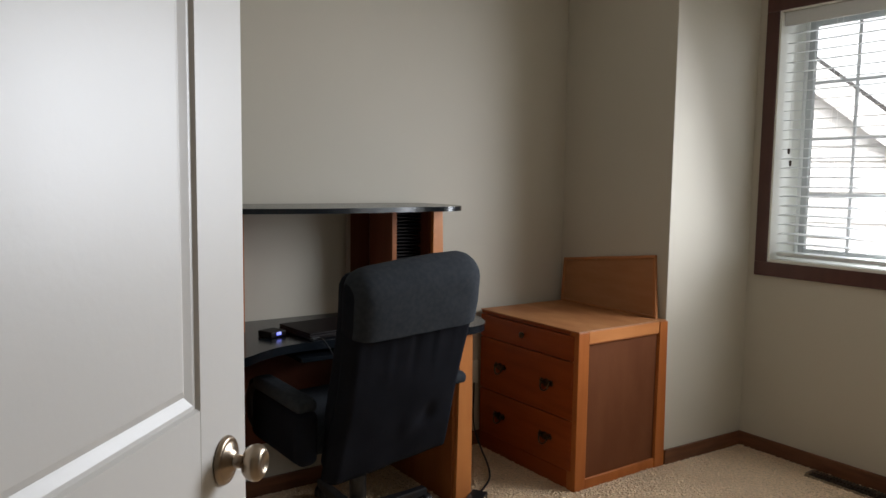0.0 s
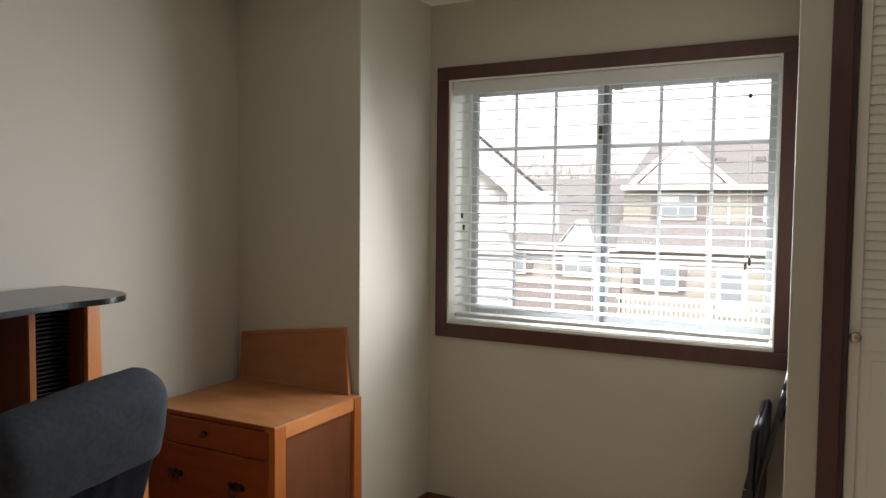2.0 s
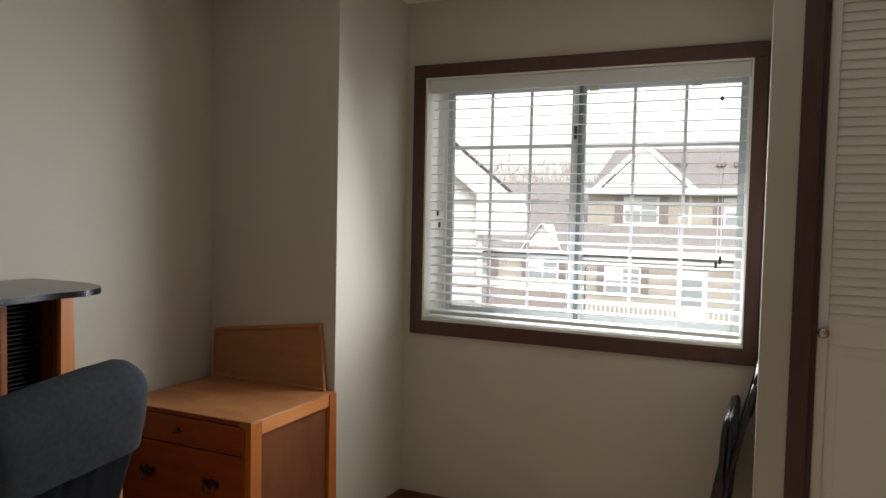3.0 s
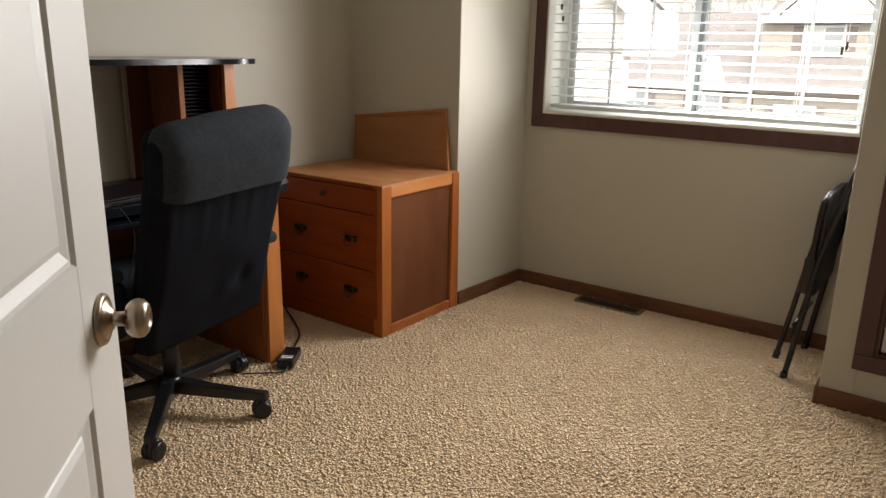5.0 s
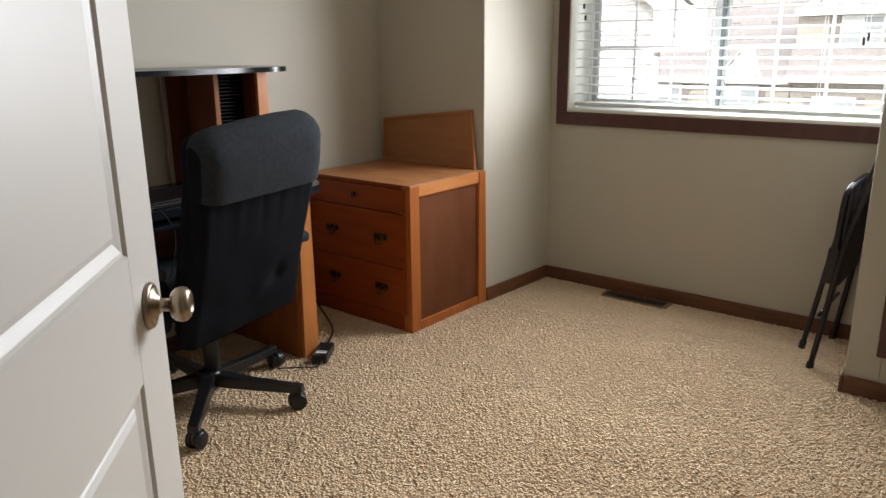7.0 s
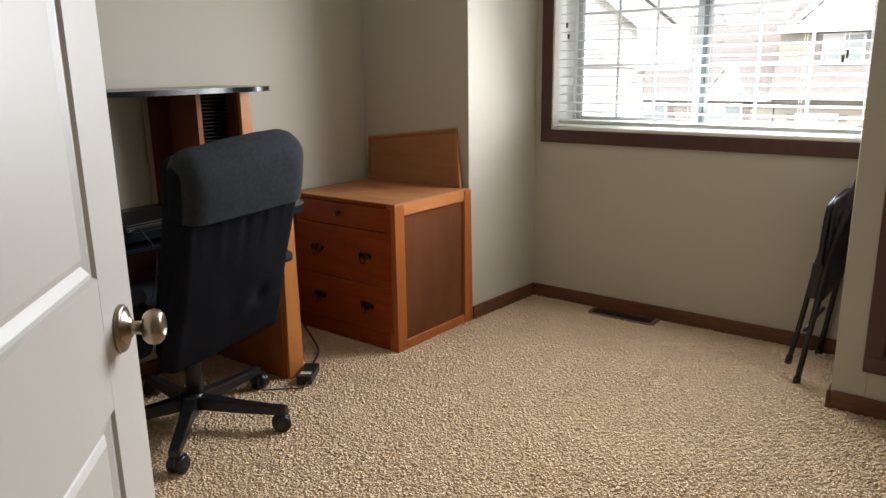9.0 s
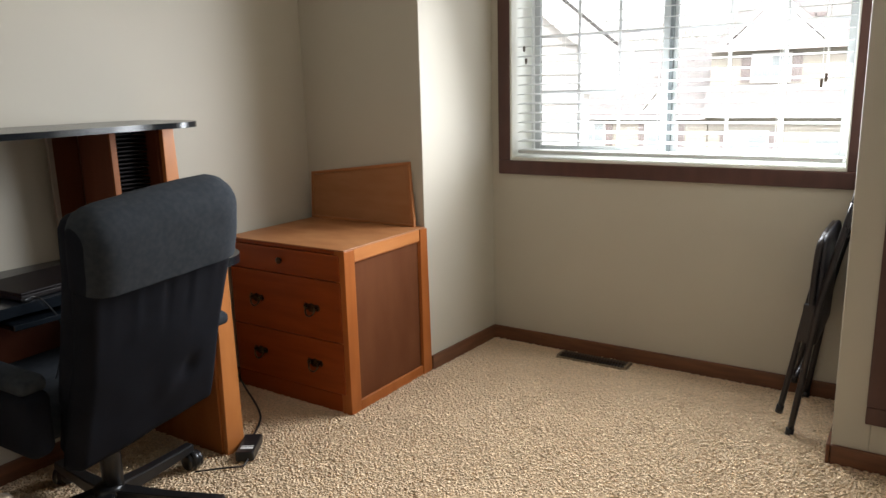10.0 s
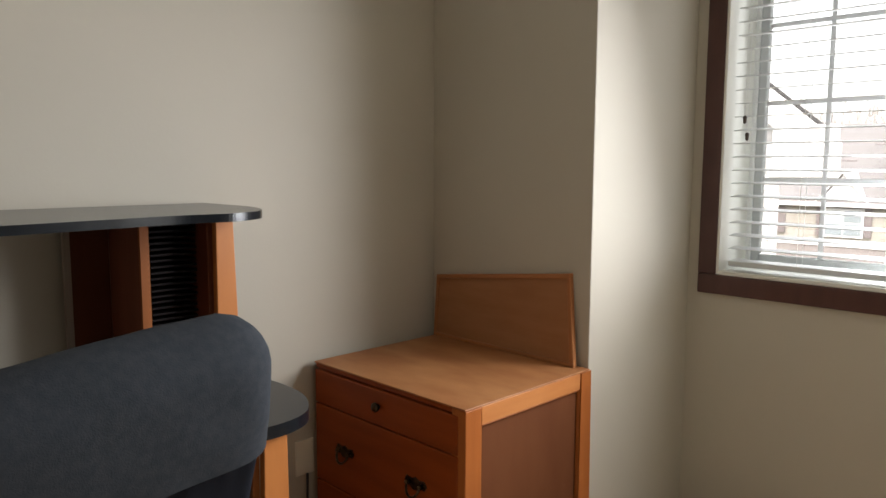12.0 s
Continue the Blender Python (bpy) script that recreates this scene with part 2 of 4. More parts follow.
def tube(pts, r, seg=10, bm=None, m=None, steps=0):
    """A round tube through pts, smoothed with Catmull-Rom steps."""
    P = [Vector(p) for p in pts]
    if steps:
        Q = []
        E = [2 * P[0] - P[1], *P, 2 * P[-1] - P[-2]]
        for i in range(1, len(E) - 2):
            for k in range(steps):
                t = k / steps
                a, b_, c, d = E[i - 1], E[i], E[i + 1], E[i + 2]
                Q.append(0.5 * ((2 * b_) + (c - a) * t + (2 * a - 5 * b_ + 4 * c - d) * t * t + (3 * b_ - a - 3 * c + d) * t ** 3))
        P = Q + [P[-1]]
    b = bmesh.new()
    rings, side = [], None
    for i, p in enumerate(P):
        d = (P[min(i + 1, len(P) - 1)] - P[max(i - 1, 0)]).normalized()
        if side is None:
            side = d.orthogonal().normalized()
        side = (side - d * side.dot(d)).normalized()
        up = d.cross(side)
        rings.append([b.verts.new(p + r * (math.cos(a) * side + math.sin(a) * up)) for a in [2 * math.pi * k / seg for k in range(seg)]])
    for p, q in zip(rings, rings[1:]):
        for k in range(seg):
            b.faces.new((p[k], p[(k + 1) % seg], q[(k + 1) % seg], q[k]))
    b.faces.new(rings[0][::-1]), b.faces.new(rings[-1])
    return merge(bm, b, m)


def beam(a, c, w, h, bev=0.002, bm=None):
    """A straight bar from a to c with a w by h section."""
    a, c = Vector(a), Vector(c)
    L = (c - a).length
    q = (c - a).to_track_quat("Z", "Y").to_matrix().to_4x4()
    return box((-w / 2, -h / 2, 0), (w / 2, h / 2, L), bev, bm=bm, m=Matrix.Translation(a) @ q)


def structure(name, bm, material, smooth=False):
    return part(name, bm, material, kind="structure", smooth=smooth)


# ---- the room's shell ----
H = 2.44
WEST, EAST, SOUTH, NORTH = 0.60, 3.50, 0.35, 4.415
EASTB = 3.50
NOOKX, NOOK0, NOOK1 = 4.062, 2.11, 3.743
DOORY0, DOORY1 = 1.235, 2.055
WX1 = 4.34
NOOK2 = 3.718
WY0, WY1, WZ0, WZ1 = 2.178, 3.615, 0.93, 2.085

structure("floor", box((-1.6, 0.2, -0.12), (4.34, 4.56, 0.016)), M_CARPETBASE)
structure("ceiling", box((-1.6, 0.2, H), (4.34, 4.56, H + 0.12)), M_CEIL)
structure("wall_north", box((0.46, NORTH, 0), (3.67, NORTH + 0.14, H)), M_WALL)
structure("wall_south", box((0.46, SOUTH - 0.14, 0), (4.1, SOUTH, H)), M_WALL)
bm = box((WEST - 0.12, SOUTH, 0), (WEST, DOORY0, H))
box((WEST - 0.12, DOORY1, 0), (WEST, NORTH, H), bm=bm)
box((WEST - 0.12, DOORY0, 2.06), (WEST, DOORY1, H), bm=bm)
structure("wall_west", bm, M_WALL)
# the short return beside the cabinet and the nook's north side, with a rounded drywall corner
bm = prism([(EASTB, NORTH), (EASTB, NOOK1 + 0.004), (EASTB + 0.001, NOOK1 + 0.001), (EASTB + 0.004, NOOK1), (NOOKX, NOOK2), (NOOKX + 0.28, NOOK2), (NOOKX + 0.28, NORTH)], 0, H)
structure("wall_nook_north", bm, M_WALL)
structure("wall_nook_south", box((EAST, 2.0, 0), (NOOKX + 0.28, NOOK0, H), 0.004, 2), M_WALL)
CY0, CY1, CZ0, CZ1 = 0.50, 1.958, 0.242, 2.27
bm = box((EAST, CY1, 0), (EAST + 0.12, 2.0, H))
box((EAST, SOUTH, 0), (EAST + 0.12, CY0, H), bm=bm)
box((EAST, CY0, 0), (EAST + 0.12, CY1, CZ0), bm=bm)
box((EAST, CY0, CZ1), (EAST + 0.12, CY1, H), bm=bm)
structure("wall_closet", bm, M_WALL)
structure("closet_interior", box((EAST + 0.6, SOUTH, 0), (EAST + 0.64, 2.0, H)), M_WALL)
bm = box((NOOKX, NOOK0, 0), (WX1, WY0, H))
box((NOOKX, WY1, 0), (WX1, NOOK2, H), bm=bm)
box((NOOKX, WY0, 0), (WX1, WY1, WZ0), bm=bm)
box((NOOKX, WY0, WZ1), (WX1, WY1, H), bm=bm)
structure("wall_window", bm, M_WALL)
# hallway that closes the place behind the camera
bm = box((-1.6, 0.2, 0), (-1.5, 4.56, H))
box((-1.5, 0.2, 0), (WEST - 0.14, 0.3, H), bm=bm)
box((-1.5, 4.45, 0), (0.46, 4.56, H), bm=bm)
structure("wall_hall", bm, M_HALL)


def baseboard(a, b, out):
    """A stained board from a to b along a wall; out is the way into the room."""
    x0, x1 = sorted((a[0], b[0] + out[0] * 0.013 if out[0] else b[0]))
    lo = [min(a[0], b[0]), min(a[1], b[1]), 0.0]
    hi = [max(a[0], b[0]), max(a[1], b[1]), 0.085]
    k = 0 if out[0] else 1
    if out[k] > 0:
        hi[k] += 0.013
    else:
        lo[k] -= 0.013
    return structure("baseboard", box(lo, hi, 0.004, 2), M_BASE)


baseboard((WEST, NORTH), (EASTB, NORTH), (0, -1))
baseboard((EASTB, NOOK1), (EASTB, NORTH - 0.014), (-1, 0))
structure("baseboard", prism([(EASTB + 0.018, NOOK1 - 0.0008), (EASTB + 0.018, NOOK1 - 0.0138), (NOOKX - 0.0135, NOOK2 - 0.0127), (NOOKX - 0.0135, NOOK2 + 0.0005)], 0, 0.085, 0.003, 2), M_BASE)
baseboard((NOOKX, NOOK0 + 0.014), (NOOKX, NOOK2 - 0.001), (-1, 0))
baseboard((EAST - 0.012, NOOK0), (NOOKX - 0.001, NOOK0), (0, 1))
baseboard((EAST, SOUTH), (EAST, NOOK0 - 0.001), (-1, 0))
baseboard((WEST, SOUTH), (EAST - 0.014, SOUTH), (0, 1))
baseboard((WEST, DOORY1 + 0.07), (WEST, NORTH - 0.014), (1, 0))
baseboard((WEST, SOUTH + 0.014), (WEST, DOORY0 - 0.07), (1, 0))


# ---- window: casing, jamb, slider, blind ----
def picture_frame(x0, x1, y0, y1, z0, z1, w, bev, name, material, parent=None, kind=""):
    """Four mitred-looking boards round an opening."""
    for lo, hi in (((x0, y0 - w, z1), (x1, y1 + w, z1 + w)), ((x0, y0 - w, z0 - w), (x1, y1 + w, z0)),
                   ((x0, y0 - w, z0), (x1, y0, z1)), ((x0, y1, z0), (x1, y1 + w, z1))):
        part(name, box(lo, hi, bev, 2), material, parent, kind=kind)


window = thing("window_1", Matrix.Translation((WX1 - 0.05, (WY0 + WY1) / 2, WZ0)), "white vinyl sliding window with grilles in dark stained casing", "window")
window["kind"] = "structure"


def wpart(name, bm, material, label="", smooth=False):
    bmesh.ops.translate(bm, vec=-window.location, verts=bm.verts)
    return part(name, bm, material, window, label, smooth)


for lo, hi in (((NOOKX - 0.016, WY0 - 0.052, WZ1 - 0.004), (NOOKX, WY1 + 0.062, WZ1 + 0.058)), ((NOOKX - 0.016, WY0 - 0.052, WZ0 - 0.066), (NOOKX, WY1 + 0.062, WZ0)),
               ((NOOKX - 0.0155, WY0 - 0.052, WZ0), (NOOKX, WY0 + 0.004, WZ1 - 0.004)), ((NOOKX - 0.0155, WY1, WZ0), (NOOKX, WY1 + 0.062, WZ1 - 0.004))):
    wpart("casing", box(lo, hi, 0.004, 2), M_TRIM, "dark reddish-brown casing board")
GX = 4.28
for lo, hi in (((NOOKX - 0.012, WY0, WZ0 + 0.001), (GX - 0.02, WY0 + 0.010, WZ1)), ((NOOKX - 0.012, WY1 - 0.010, WZ0 + 0.001), (GX - 0.02, WY1, WZ1)),
               ((NOOKX - 0.012, WY0 + 0.010, WZ1 - 0.012), (GX - 0.02, WY1 - 0.010, WZ1)), ((NOOKX - 0.012, WY0 + 0.010, WZ0), (GX - 0.02, WY1 - 0.010, WZ0 + 0.014))):
    wpart("jamb", box(lo, hi, 0.002, 1), M_JAMB, "white painted jamb board")
LY0, LY1, RY0, RY1 = 2.963, 3.561, 2.239, 2.905
GZ0, GZ1 = 0.987, 2.03
# outer frame of the slider
for lo, hi in (((GX - 0.02, WY0, WZ0), (GX + 0.05, RY0 - 0.03, WZ1)), ((GX - 0.02, LY1 + 0.03, WZ0), (GX + 0.05, WY1, WZ1)),
               ((GX - 0.02, RY0 - 0.03, WZ0), (GX + 0.05, LY1 + 0.03, GZ0 - 0.035)), ((GX - 0.02, RY0 - 0.03, GZ1 + 0.03), (GX + 0.05, LY1 + 0.03, WZ1))):
    wpart("window_frame", box(lo, hi, 0.003, 1), M_WHITE)
for y0, y1, dx in ((LY0, LY1, -0.004), (RY0, RY1, 0.022)):
    x0, x1 = GX + dx - 0.012, GX + dx + 0.014
    bm = box((x0, y0 - 0.032, GZ0 - 0.032), (x1, y0, GZ1 + 0.028), 0.003, 1)
    box((x0, y1, GZ0 - 0.032), (x1, y1 + 0.029, GZ1 + 0.028), 0.003, 1, bm)
    box((x0, y0, GZ0 - 0.032), (x1, y1, GZ0), 0.003, 1, bm)
    box((x0, y0, GZ1), (x1, y1, GZ1 + 0.028), 0.003, 1, bm)
    wpart("sash", bm, M_SASH, "pale grey vinyl sash")
    for k in (1, 2):
        y = y0 + (y1 - y0) * k / 3
        wpart("muntin", box((GX + dx - 0.004, y - 0.0075, GZ0), (GX + dx + 0.004, y + 0.0075, GZ1), 0.002, 1), M_GRILLE, "pale grey grille bar")
    for k in (1, 2, 3):
        z = GZ0 + (GZ1 - GZ0) * k / 4
        wpart("muntin", box((GX + dx - 0.0045, y0, z - 0.0075), (GX + dx + 0.0045, y1, z + 0.0075), 0.002, 1), M_GRILLE, "pale grey grille bar")
    p = wpart("pane", box((GX + dx + 0.006, y0 - 0.002, GZ0 - 0.002), (GX + dx + 0.008, y1 + 0.002, GZ1 + 0.002)), M_GLASS)
    p.visible_shadow = False
wpart("weatherstrip", box((GX - 0.018, 2.916, GZ0 - 0.03), (GX + 0.004, 2.9305, GZ1 + 0.027), 0.001, 1), M_STRIP, "dark grey weatherstrip along the meeting stile")
wpart("latch", box((GX - 0.034, 2.935, 1.80), (GX - 0.016, 2.95, 1.86), 0.003), M_VENT, "small grey sash latch")

blind = thing("window_blind", Matrix.Translation((4.105, (WY0 + WY1) / 2, 2.072)), "white slat blind lowered over the window with open slats", "blind")
BY0, BY1 = -0.695, 0.692
part("valance", box((-0.042, BY0 - 0.010, -0.062), (-0.030, BY1 + 0.010, 0.0), 0.004, 2), M_SLAT, blind, "plain white valance board")
part("headrail", box((-0.026, BY0, -0.045), (0.028, BY1, 0.0), 0.002, 1), M_SLAT, blind)
part("bottom_rail", box((-0.026, BY0, -1.112), (0.026, BY1, -1.094), 0.004, 2), M_SLAT, blind, "thick white bottom rail")
PITCH, NSL = 0.0436, 24
me = mesh_of("slat", box((-0.0255, BY0, -0.0014), (0.0255, BY1, 0.0014), 0.001, 1), M_SLAT)
for i in range(NSL):
    s = new("slat", me)
    s.parent = blind
    s.location = (0, 0, -0.092 - PITCH * i - 0.0)
    s.rotation_euler = (0, radians(-5.5 + 1.2 * math.sin(i * 2.3)), 0)
for y in (-0.45, 0.02, 0.47):
    for dx in (-0.024, 0.024):
        part("ladder_cord", tube([(dx, y, -0.04), (dx, y, -1.10)], 0.0008, 5), M_WHITE, blind, "thin white ladder cord")
for y, z in ((-0.60, -0.80), (-0.615, -0.78)):
    part("lift_cord", tube([(-0.028, y, -0.05), (-0.029, y, z)], 0.0008, 5), M_WHITE, blind, "thin lift cord")
    part("cord_tassel", lathe([(0.003, 0.0), (0.006, 0.004), (0.0075, 0.03), (0.002, 0.034)], 10, m=Matrix.Translation((-0.029, y, z - 0.03))), M_VENT, blind, "grey cord tassel", smooth=True)
for y, z in ((0.655, -0.62), (0.645, -0.675)):
    part("tilt_cord", tube([(-0.028, y, -0.05), (-0.029, y, z)], 0.0008, 5), M_WHITE, blind, "thin tilt cord")
    part("cord_tassel", lathe([(0.003, 0.0), (0.005, 0.004), (0.0065, 0.022), (0.002, 0.026)], 10, m=Matrix.Translation((-0.029, y, z - 0.02))), M_VENT, blind, "grey cord tassel", smooth=True)
part("cord_knob", lathe([(0.003, 0.0), (0.008, 0.006), (0.008, 0.012), (0.002, 0.018)], 10, m=Matrix.Translation((-0.03, -0.60, -0.15))), M_VENT, blind, "small grey cord knob", smooth=True)
for y in (-0.08, -0.50):
    part("valance_clip", box((-0.030, y - 0.02, -0.085), (-0.024, y + 0.02, -0.06), 0.002), M_SASH, blind, "grey plastic bracket")


# ---- closet doors ----
for lo, hi in (((EAST - 0.016, CY0 - 0.06, CZ1), (EAST, CY1 + 0.06, CZ1 + 0.06)), ((EAST - 0.016, CY0 - 0.06, CZ0 - 0.06), (EAST, CY1 + 0.06, CZ0)),
               ((EAST - 0.0155, CY0 - 0.06, CZ0), (EAST, CY0, CZ1)), ((EAST - 0.0155, CY1, CZ0), (EAST, CY1 + 0.06, CZ1))):
    structure("trim", box(lo, hi, 0.004, 2), M_TRIM)
bm = box((EAST - 0.002, CY1 - 0.012, CZ0), (EAST + 0.12, CY1 + 0.001, CZ1))
box((EAST - 0.002, CY0, CZ0 - 0.001), (EAST + 0.12, CY1 - 0.012, CZ0 + 0.008), bm=bm)
structure("trim", bm, M_TRIM)


def closet_leaf(y0, y1, knob):
    """One louvred bifold leaf, panel below and louvres above."""
    t = thing("closet_door", Matrix.Translation((EAST + 0.02, y0, CZ0 + 0.012)), "cream bifold closet door, louvred above and panelled below, closed", "door", "closet doors")
    w, h = y1 - y0, CZ1 - CZ0 - 0.02
    st = 0.032
    ml = 1.128 - (CZ0 + 0.012)
    for a in (0, w - st):
        part("stile", box((0, a, 0), (0.028, a + st, h), 0.003, 2), M_CLOSET, t)
    for z0, z1 in ((0, 0.09), (ml - 0.075, ml), (h - 0.075, h)):
        part("rail", box((0.002, st, z0), (0.026, w - st, z1), 0.002, 1), M_CLOSET, t)
    bm = box((0.010, st, 0.09), (0.020, w - st, ml - 0.075), 0.001, 1)
    box((0.0055, st + 0.03, 0.12), (0.012, w - st - 0.03, ml - 0.105), 0.006, 2, bm)
    part("panel", bm, M_CLOSET, t, "cream raised lower panel")
    louver = mesh_of("louver", box((-0.003, st, -0.0178), (0.003, w - st, 0.0178), 0.0016, 2), M_CLOSET)
    n = round((h - 0.075 - ml) / 0.0298)
    gap = (h - 0.075 - ml) / n
    for i in range(n):
        s = new("louver", louver)
        s.parent = t
        s.location = (0.014, 0, ml + (i + 0.5) * gap)
        s.rotation_euler = (0, radians(18), 0)
    if knob:
        k = lathe([(0.006, 0), (0.007, 0.012), (0.015, 0.016), (0.017, 0.022), (0.013, 0.027), (0.005, 0.028)], 20, m=pose(0, w - 0.018, 1.094 - (CZ0 + 0.012), 0, -90, 0))
        part("knob", k, M_NICKEL, t, "small round brushed nickel knob", smooth=True)
    return t


lw = (CY1 - 0.014 - CY0 - 0.004) / 4
for i in range(4):
    closet_leaf(CY0 + 0.002 + i * (lw + 0.001), CY0 + 0.002 + i * (lw + 0.001) + lw - 0.002, i == 3)

# ---- entry door, standing open ----
DANG = 46.2
DEDGE = Vector((1.200, 2.666, 0))
DW, DT, DH = 0.80, 0.035, 2.03
ddir = Vector((math.cos(radians(DANG)), math.sin(radians(DANG)), 0))
hinge = DEDGE - ddir * DW
door = thing("door_1", Matrix.Translation(hinge + Vector((0, 0, 0.03))) @ pose(0, 0, 0, 0, 0, DANG), "white painted panel door standing open with a nickel knob", "door")
door["kind"] = "structure"


def door_leaf():
    """Leaf with two moulded panels in each face; local x along the leaf, the seen face at y=0."""
    st = 0.105
    panels = [(0.195, 0.817 - 0.03), (0.995 - 0.03, DH - 0.125)]
    bm = bmesh.new()
    zs = [0.0, panels[0][0], panels[0][1], panels[1][0], panels[1][1], DH]
    box((0, 0, 0), (st, DT, DH), 0.0015, 1, bm)
    box((DW - 0.133, 0, 0), (DW, DT, DH), 0.0015, 1, bm)
    for a, b in ((0, 1), (2, 3), (4, 5)):
        box((st, 0, zs[a]), (DW - 0.133, DT, zs[b]), 0, 1, bm)
    for z0, z1 in panels:
        for side in (0, 1):
            # nested rings: a cove, a flat and a raised field
            prof = [(0.0, 0.0), (0.0035, 0.0045), (0.009, 0.005), (0.020, 0.0085), (0.0235, 0.0095), (0.0255, 0.0075), (0.034, 0.0040), (0.038, 0.0038)]
            rings = []
            b = bmesh.new()
            for ins, dep in prof:
                y = dep if side == 0 else DT - dep
                rings.append([b.verts.new(c) for c in ((st + ins, y, z0 + ins), (DW - 0.133 - ins, y, z0 + ins), (DW - 0.133 - ins, y, z1 - ins), (st + ins, y, z1 - ins))])
            for p, q in zip(rings, rings[1:]):
                for k in range(4):
                    b.faces.new((p[k], p[(k + 1) % 4], q[(k + 1) % 4], q[k]))
            b.faces.new(rings[-1])
            merge(bm, b)
    return bm


leaf = new("leaf", mesh_of("leaf", door_leaf(), M_DOOR))
leaf.parent = door
KX, KZ = DW - 0.068, 0.906 - 0.03
for s in (1, -1):
    m = Matrix.Translation((KX, 0 if s == 1 else DT, KZ)) @ pose(0, 0, 0, 90 * s, 0, 0)
    part("rose", lathe([(0.0335, 0.0), (0.0335, 0.003), (0.0315, 0.0065), (0.028, 0.008), (0.0265, 0.0072), (0.0245, 0.0075), (0.021, 0.0095), (0.016, 0.012), (0.0125, 0.016)], 40, m=m), M_KNOB, door, "round satin nickel rose", smooth=True)
    part("door_handle", lathe([(0.011, 0.010), (0.0092, 0.016), (0.0092, 0.028), (0.0120, 0.0305), (0.0185, 0.0325), (0.0232, 0.0375), (0.0252, 0.0445), (0.0240, 0.0515), (0.0190, 0.0565), (0.0130, 0.0590), (0.0115, 0.0570), (0.003, 0.0565)], 40, m=m), M_KNOB, door, "round satin nickel knob", smooth=True)
part("latch_plate", box((DW - 0.001, 0.006, KZ - 0.028), (DW + 0.001, 0.029, KZ + 0.028), 0.0005), M_NICKEL, door)
for z in (0.22, 1.02, 1.80):
    part("hinge", tube([(-0.004, DT + 0.004, z - 0.045), (-0.004, DT + 0.004, z + 0.045)], 0.006, 10), M_NICKEL, door, "nickel butt hinge")
for lo, hi in (((WEST - 0.14, DOORY1 - 0.018, 0), (WEST + 0.0, DOORY1, 2.06)), ((WEST - 0.14, DOORY0, 0), (WEST + 0.0, DOORY0 + 0.018, 2.06)), ((WEST - 0.14, DOORY0 + 0.018, 2.042), (WEST, DOORY1 - 0.018, 2.06))):
    structure("door_jamb", box(lo, hi), M_TRIM)
for lo, hi in (((WEST, DOORY1, 0), (WEST + 0.015, DOORY1 + 0.06, 2.12)), ((WEST, DOORY0 - 0.06, 0), (WEST + 0.015, DOORY0, 2.12)), ((WEST, DOORY0, 2.06), (WEST + 0.015, DOORY1, 2.12))):
    structure("trim", box(lo, hi, 0.004, 2), M_TRIM)


# ---- drawer cabinet ----
CX0, CX1, CYA, CYB, CH = 2.957, 3.498, 3.737, 4.386, 0.687
cab = thing("drawer_cabinet", Matrix.Translation((CX0, CYA, 0)), "orange maple three-drawer cabinet with brown side panel in the corner", "cabinet")
cw, cd = CX1 - CX0, CYB - CYA


def cpart(name, bm, material, label="", parent=None, smooth=False):
    return part(name, bm, material, parent or cab, label, smooth)


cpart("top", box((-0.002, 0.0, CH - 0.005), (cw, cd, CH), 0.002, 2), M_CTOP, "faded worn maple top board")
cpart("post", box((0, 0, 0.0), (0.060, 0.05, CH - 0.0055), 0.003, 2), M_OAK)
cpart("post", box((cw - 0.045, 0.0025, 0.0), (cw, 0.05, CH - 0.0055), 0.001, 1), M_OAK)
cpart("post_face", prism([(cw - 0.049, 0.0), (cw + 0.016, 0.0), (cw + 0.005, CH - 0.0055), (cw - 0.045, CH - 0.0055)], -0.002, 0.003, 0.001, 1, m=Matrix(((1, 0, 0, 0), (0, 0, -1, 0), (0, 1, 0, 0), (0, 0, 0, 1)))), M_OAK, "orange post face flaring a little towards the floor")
cpart("side_rail", box((0.060, 0.001, CH - 0.055), (cw - 0.045, 0.03, CH - 0.0055), 0.002, 1), M_RAIL, "maple top rail with the light's sheen in its colour")
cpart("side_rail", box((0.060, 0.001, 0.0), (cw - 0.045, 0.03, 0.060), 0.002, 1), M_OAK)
cpart("side_panel", box((0.060, 0.011, 0.060), (cw - 0.045, 0.018, CH - 0.055)), M_CSIDE, "dark brown hardboard side panel")
bm = box((0.060, 0.003, 0.060), (0.065, 0.012, CH - 0.055), 0.002, 1)
box((cw - 0.050, 0.003, 0.060), (cw - 0.045, 0.012, CH - 0.055), 0.002, 1, bm)
box((0.065, 0.003, CH - 0.060), (cw - 0.050, 0.012, CH - 0.055), 0.002, 1, bm)
cpart("panel_bead", bm, M_OAK)
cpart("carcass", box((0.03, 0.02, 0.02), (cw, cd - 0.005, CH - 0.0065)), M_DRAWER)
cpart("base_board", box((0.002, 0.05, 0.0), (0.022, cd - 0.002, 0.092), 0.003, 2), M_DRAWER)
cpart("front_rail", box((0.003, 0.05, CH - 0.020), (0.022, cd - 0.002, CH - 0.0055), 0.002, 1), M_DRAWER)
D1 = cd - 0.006
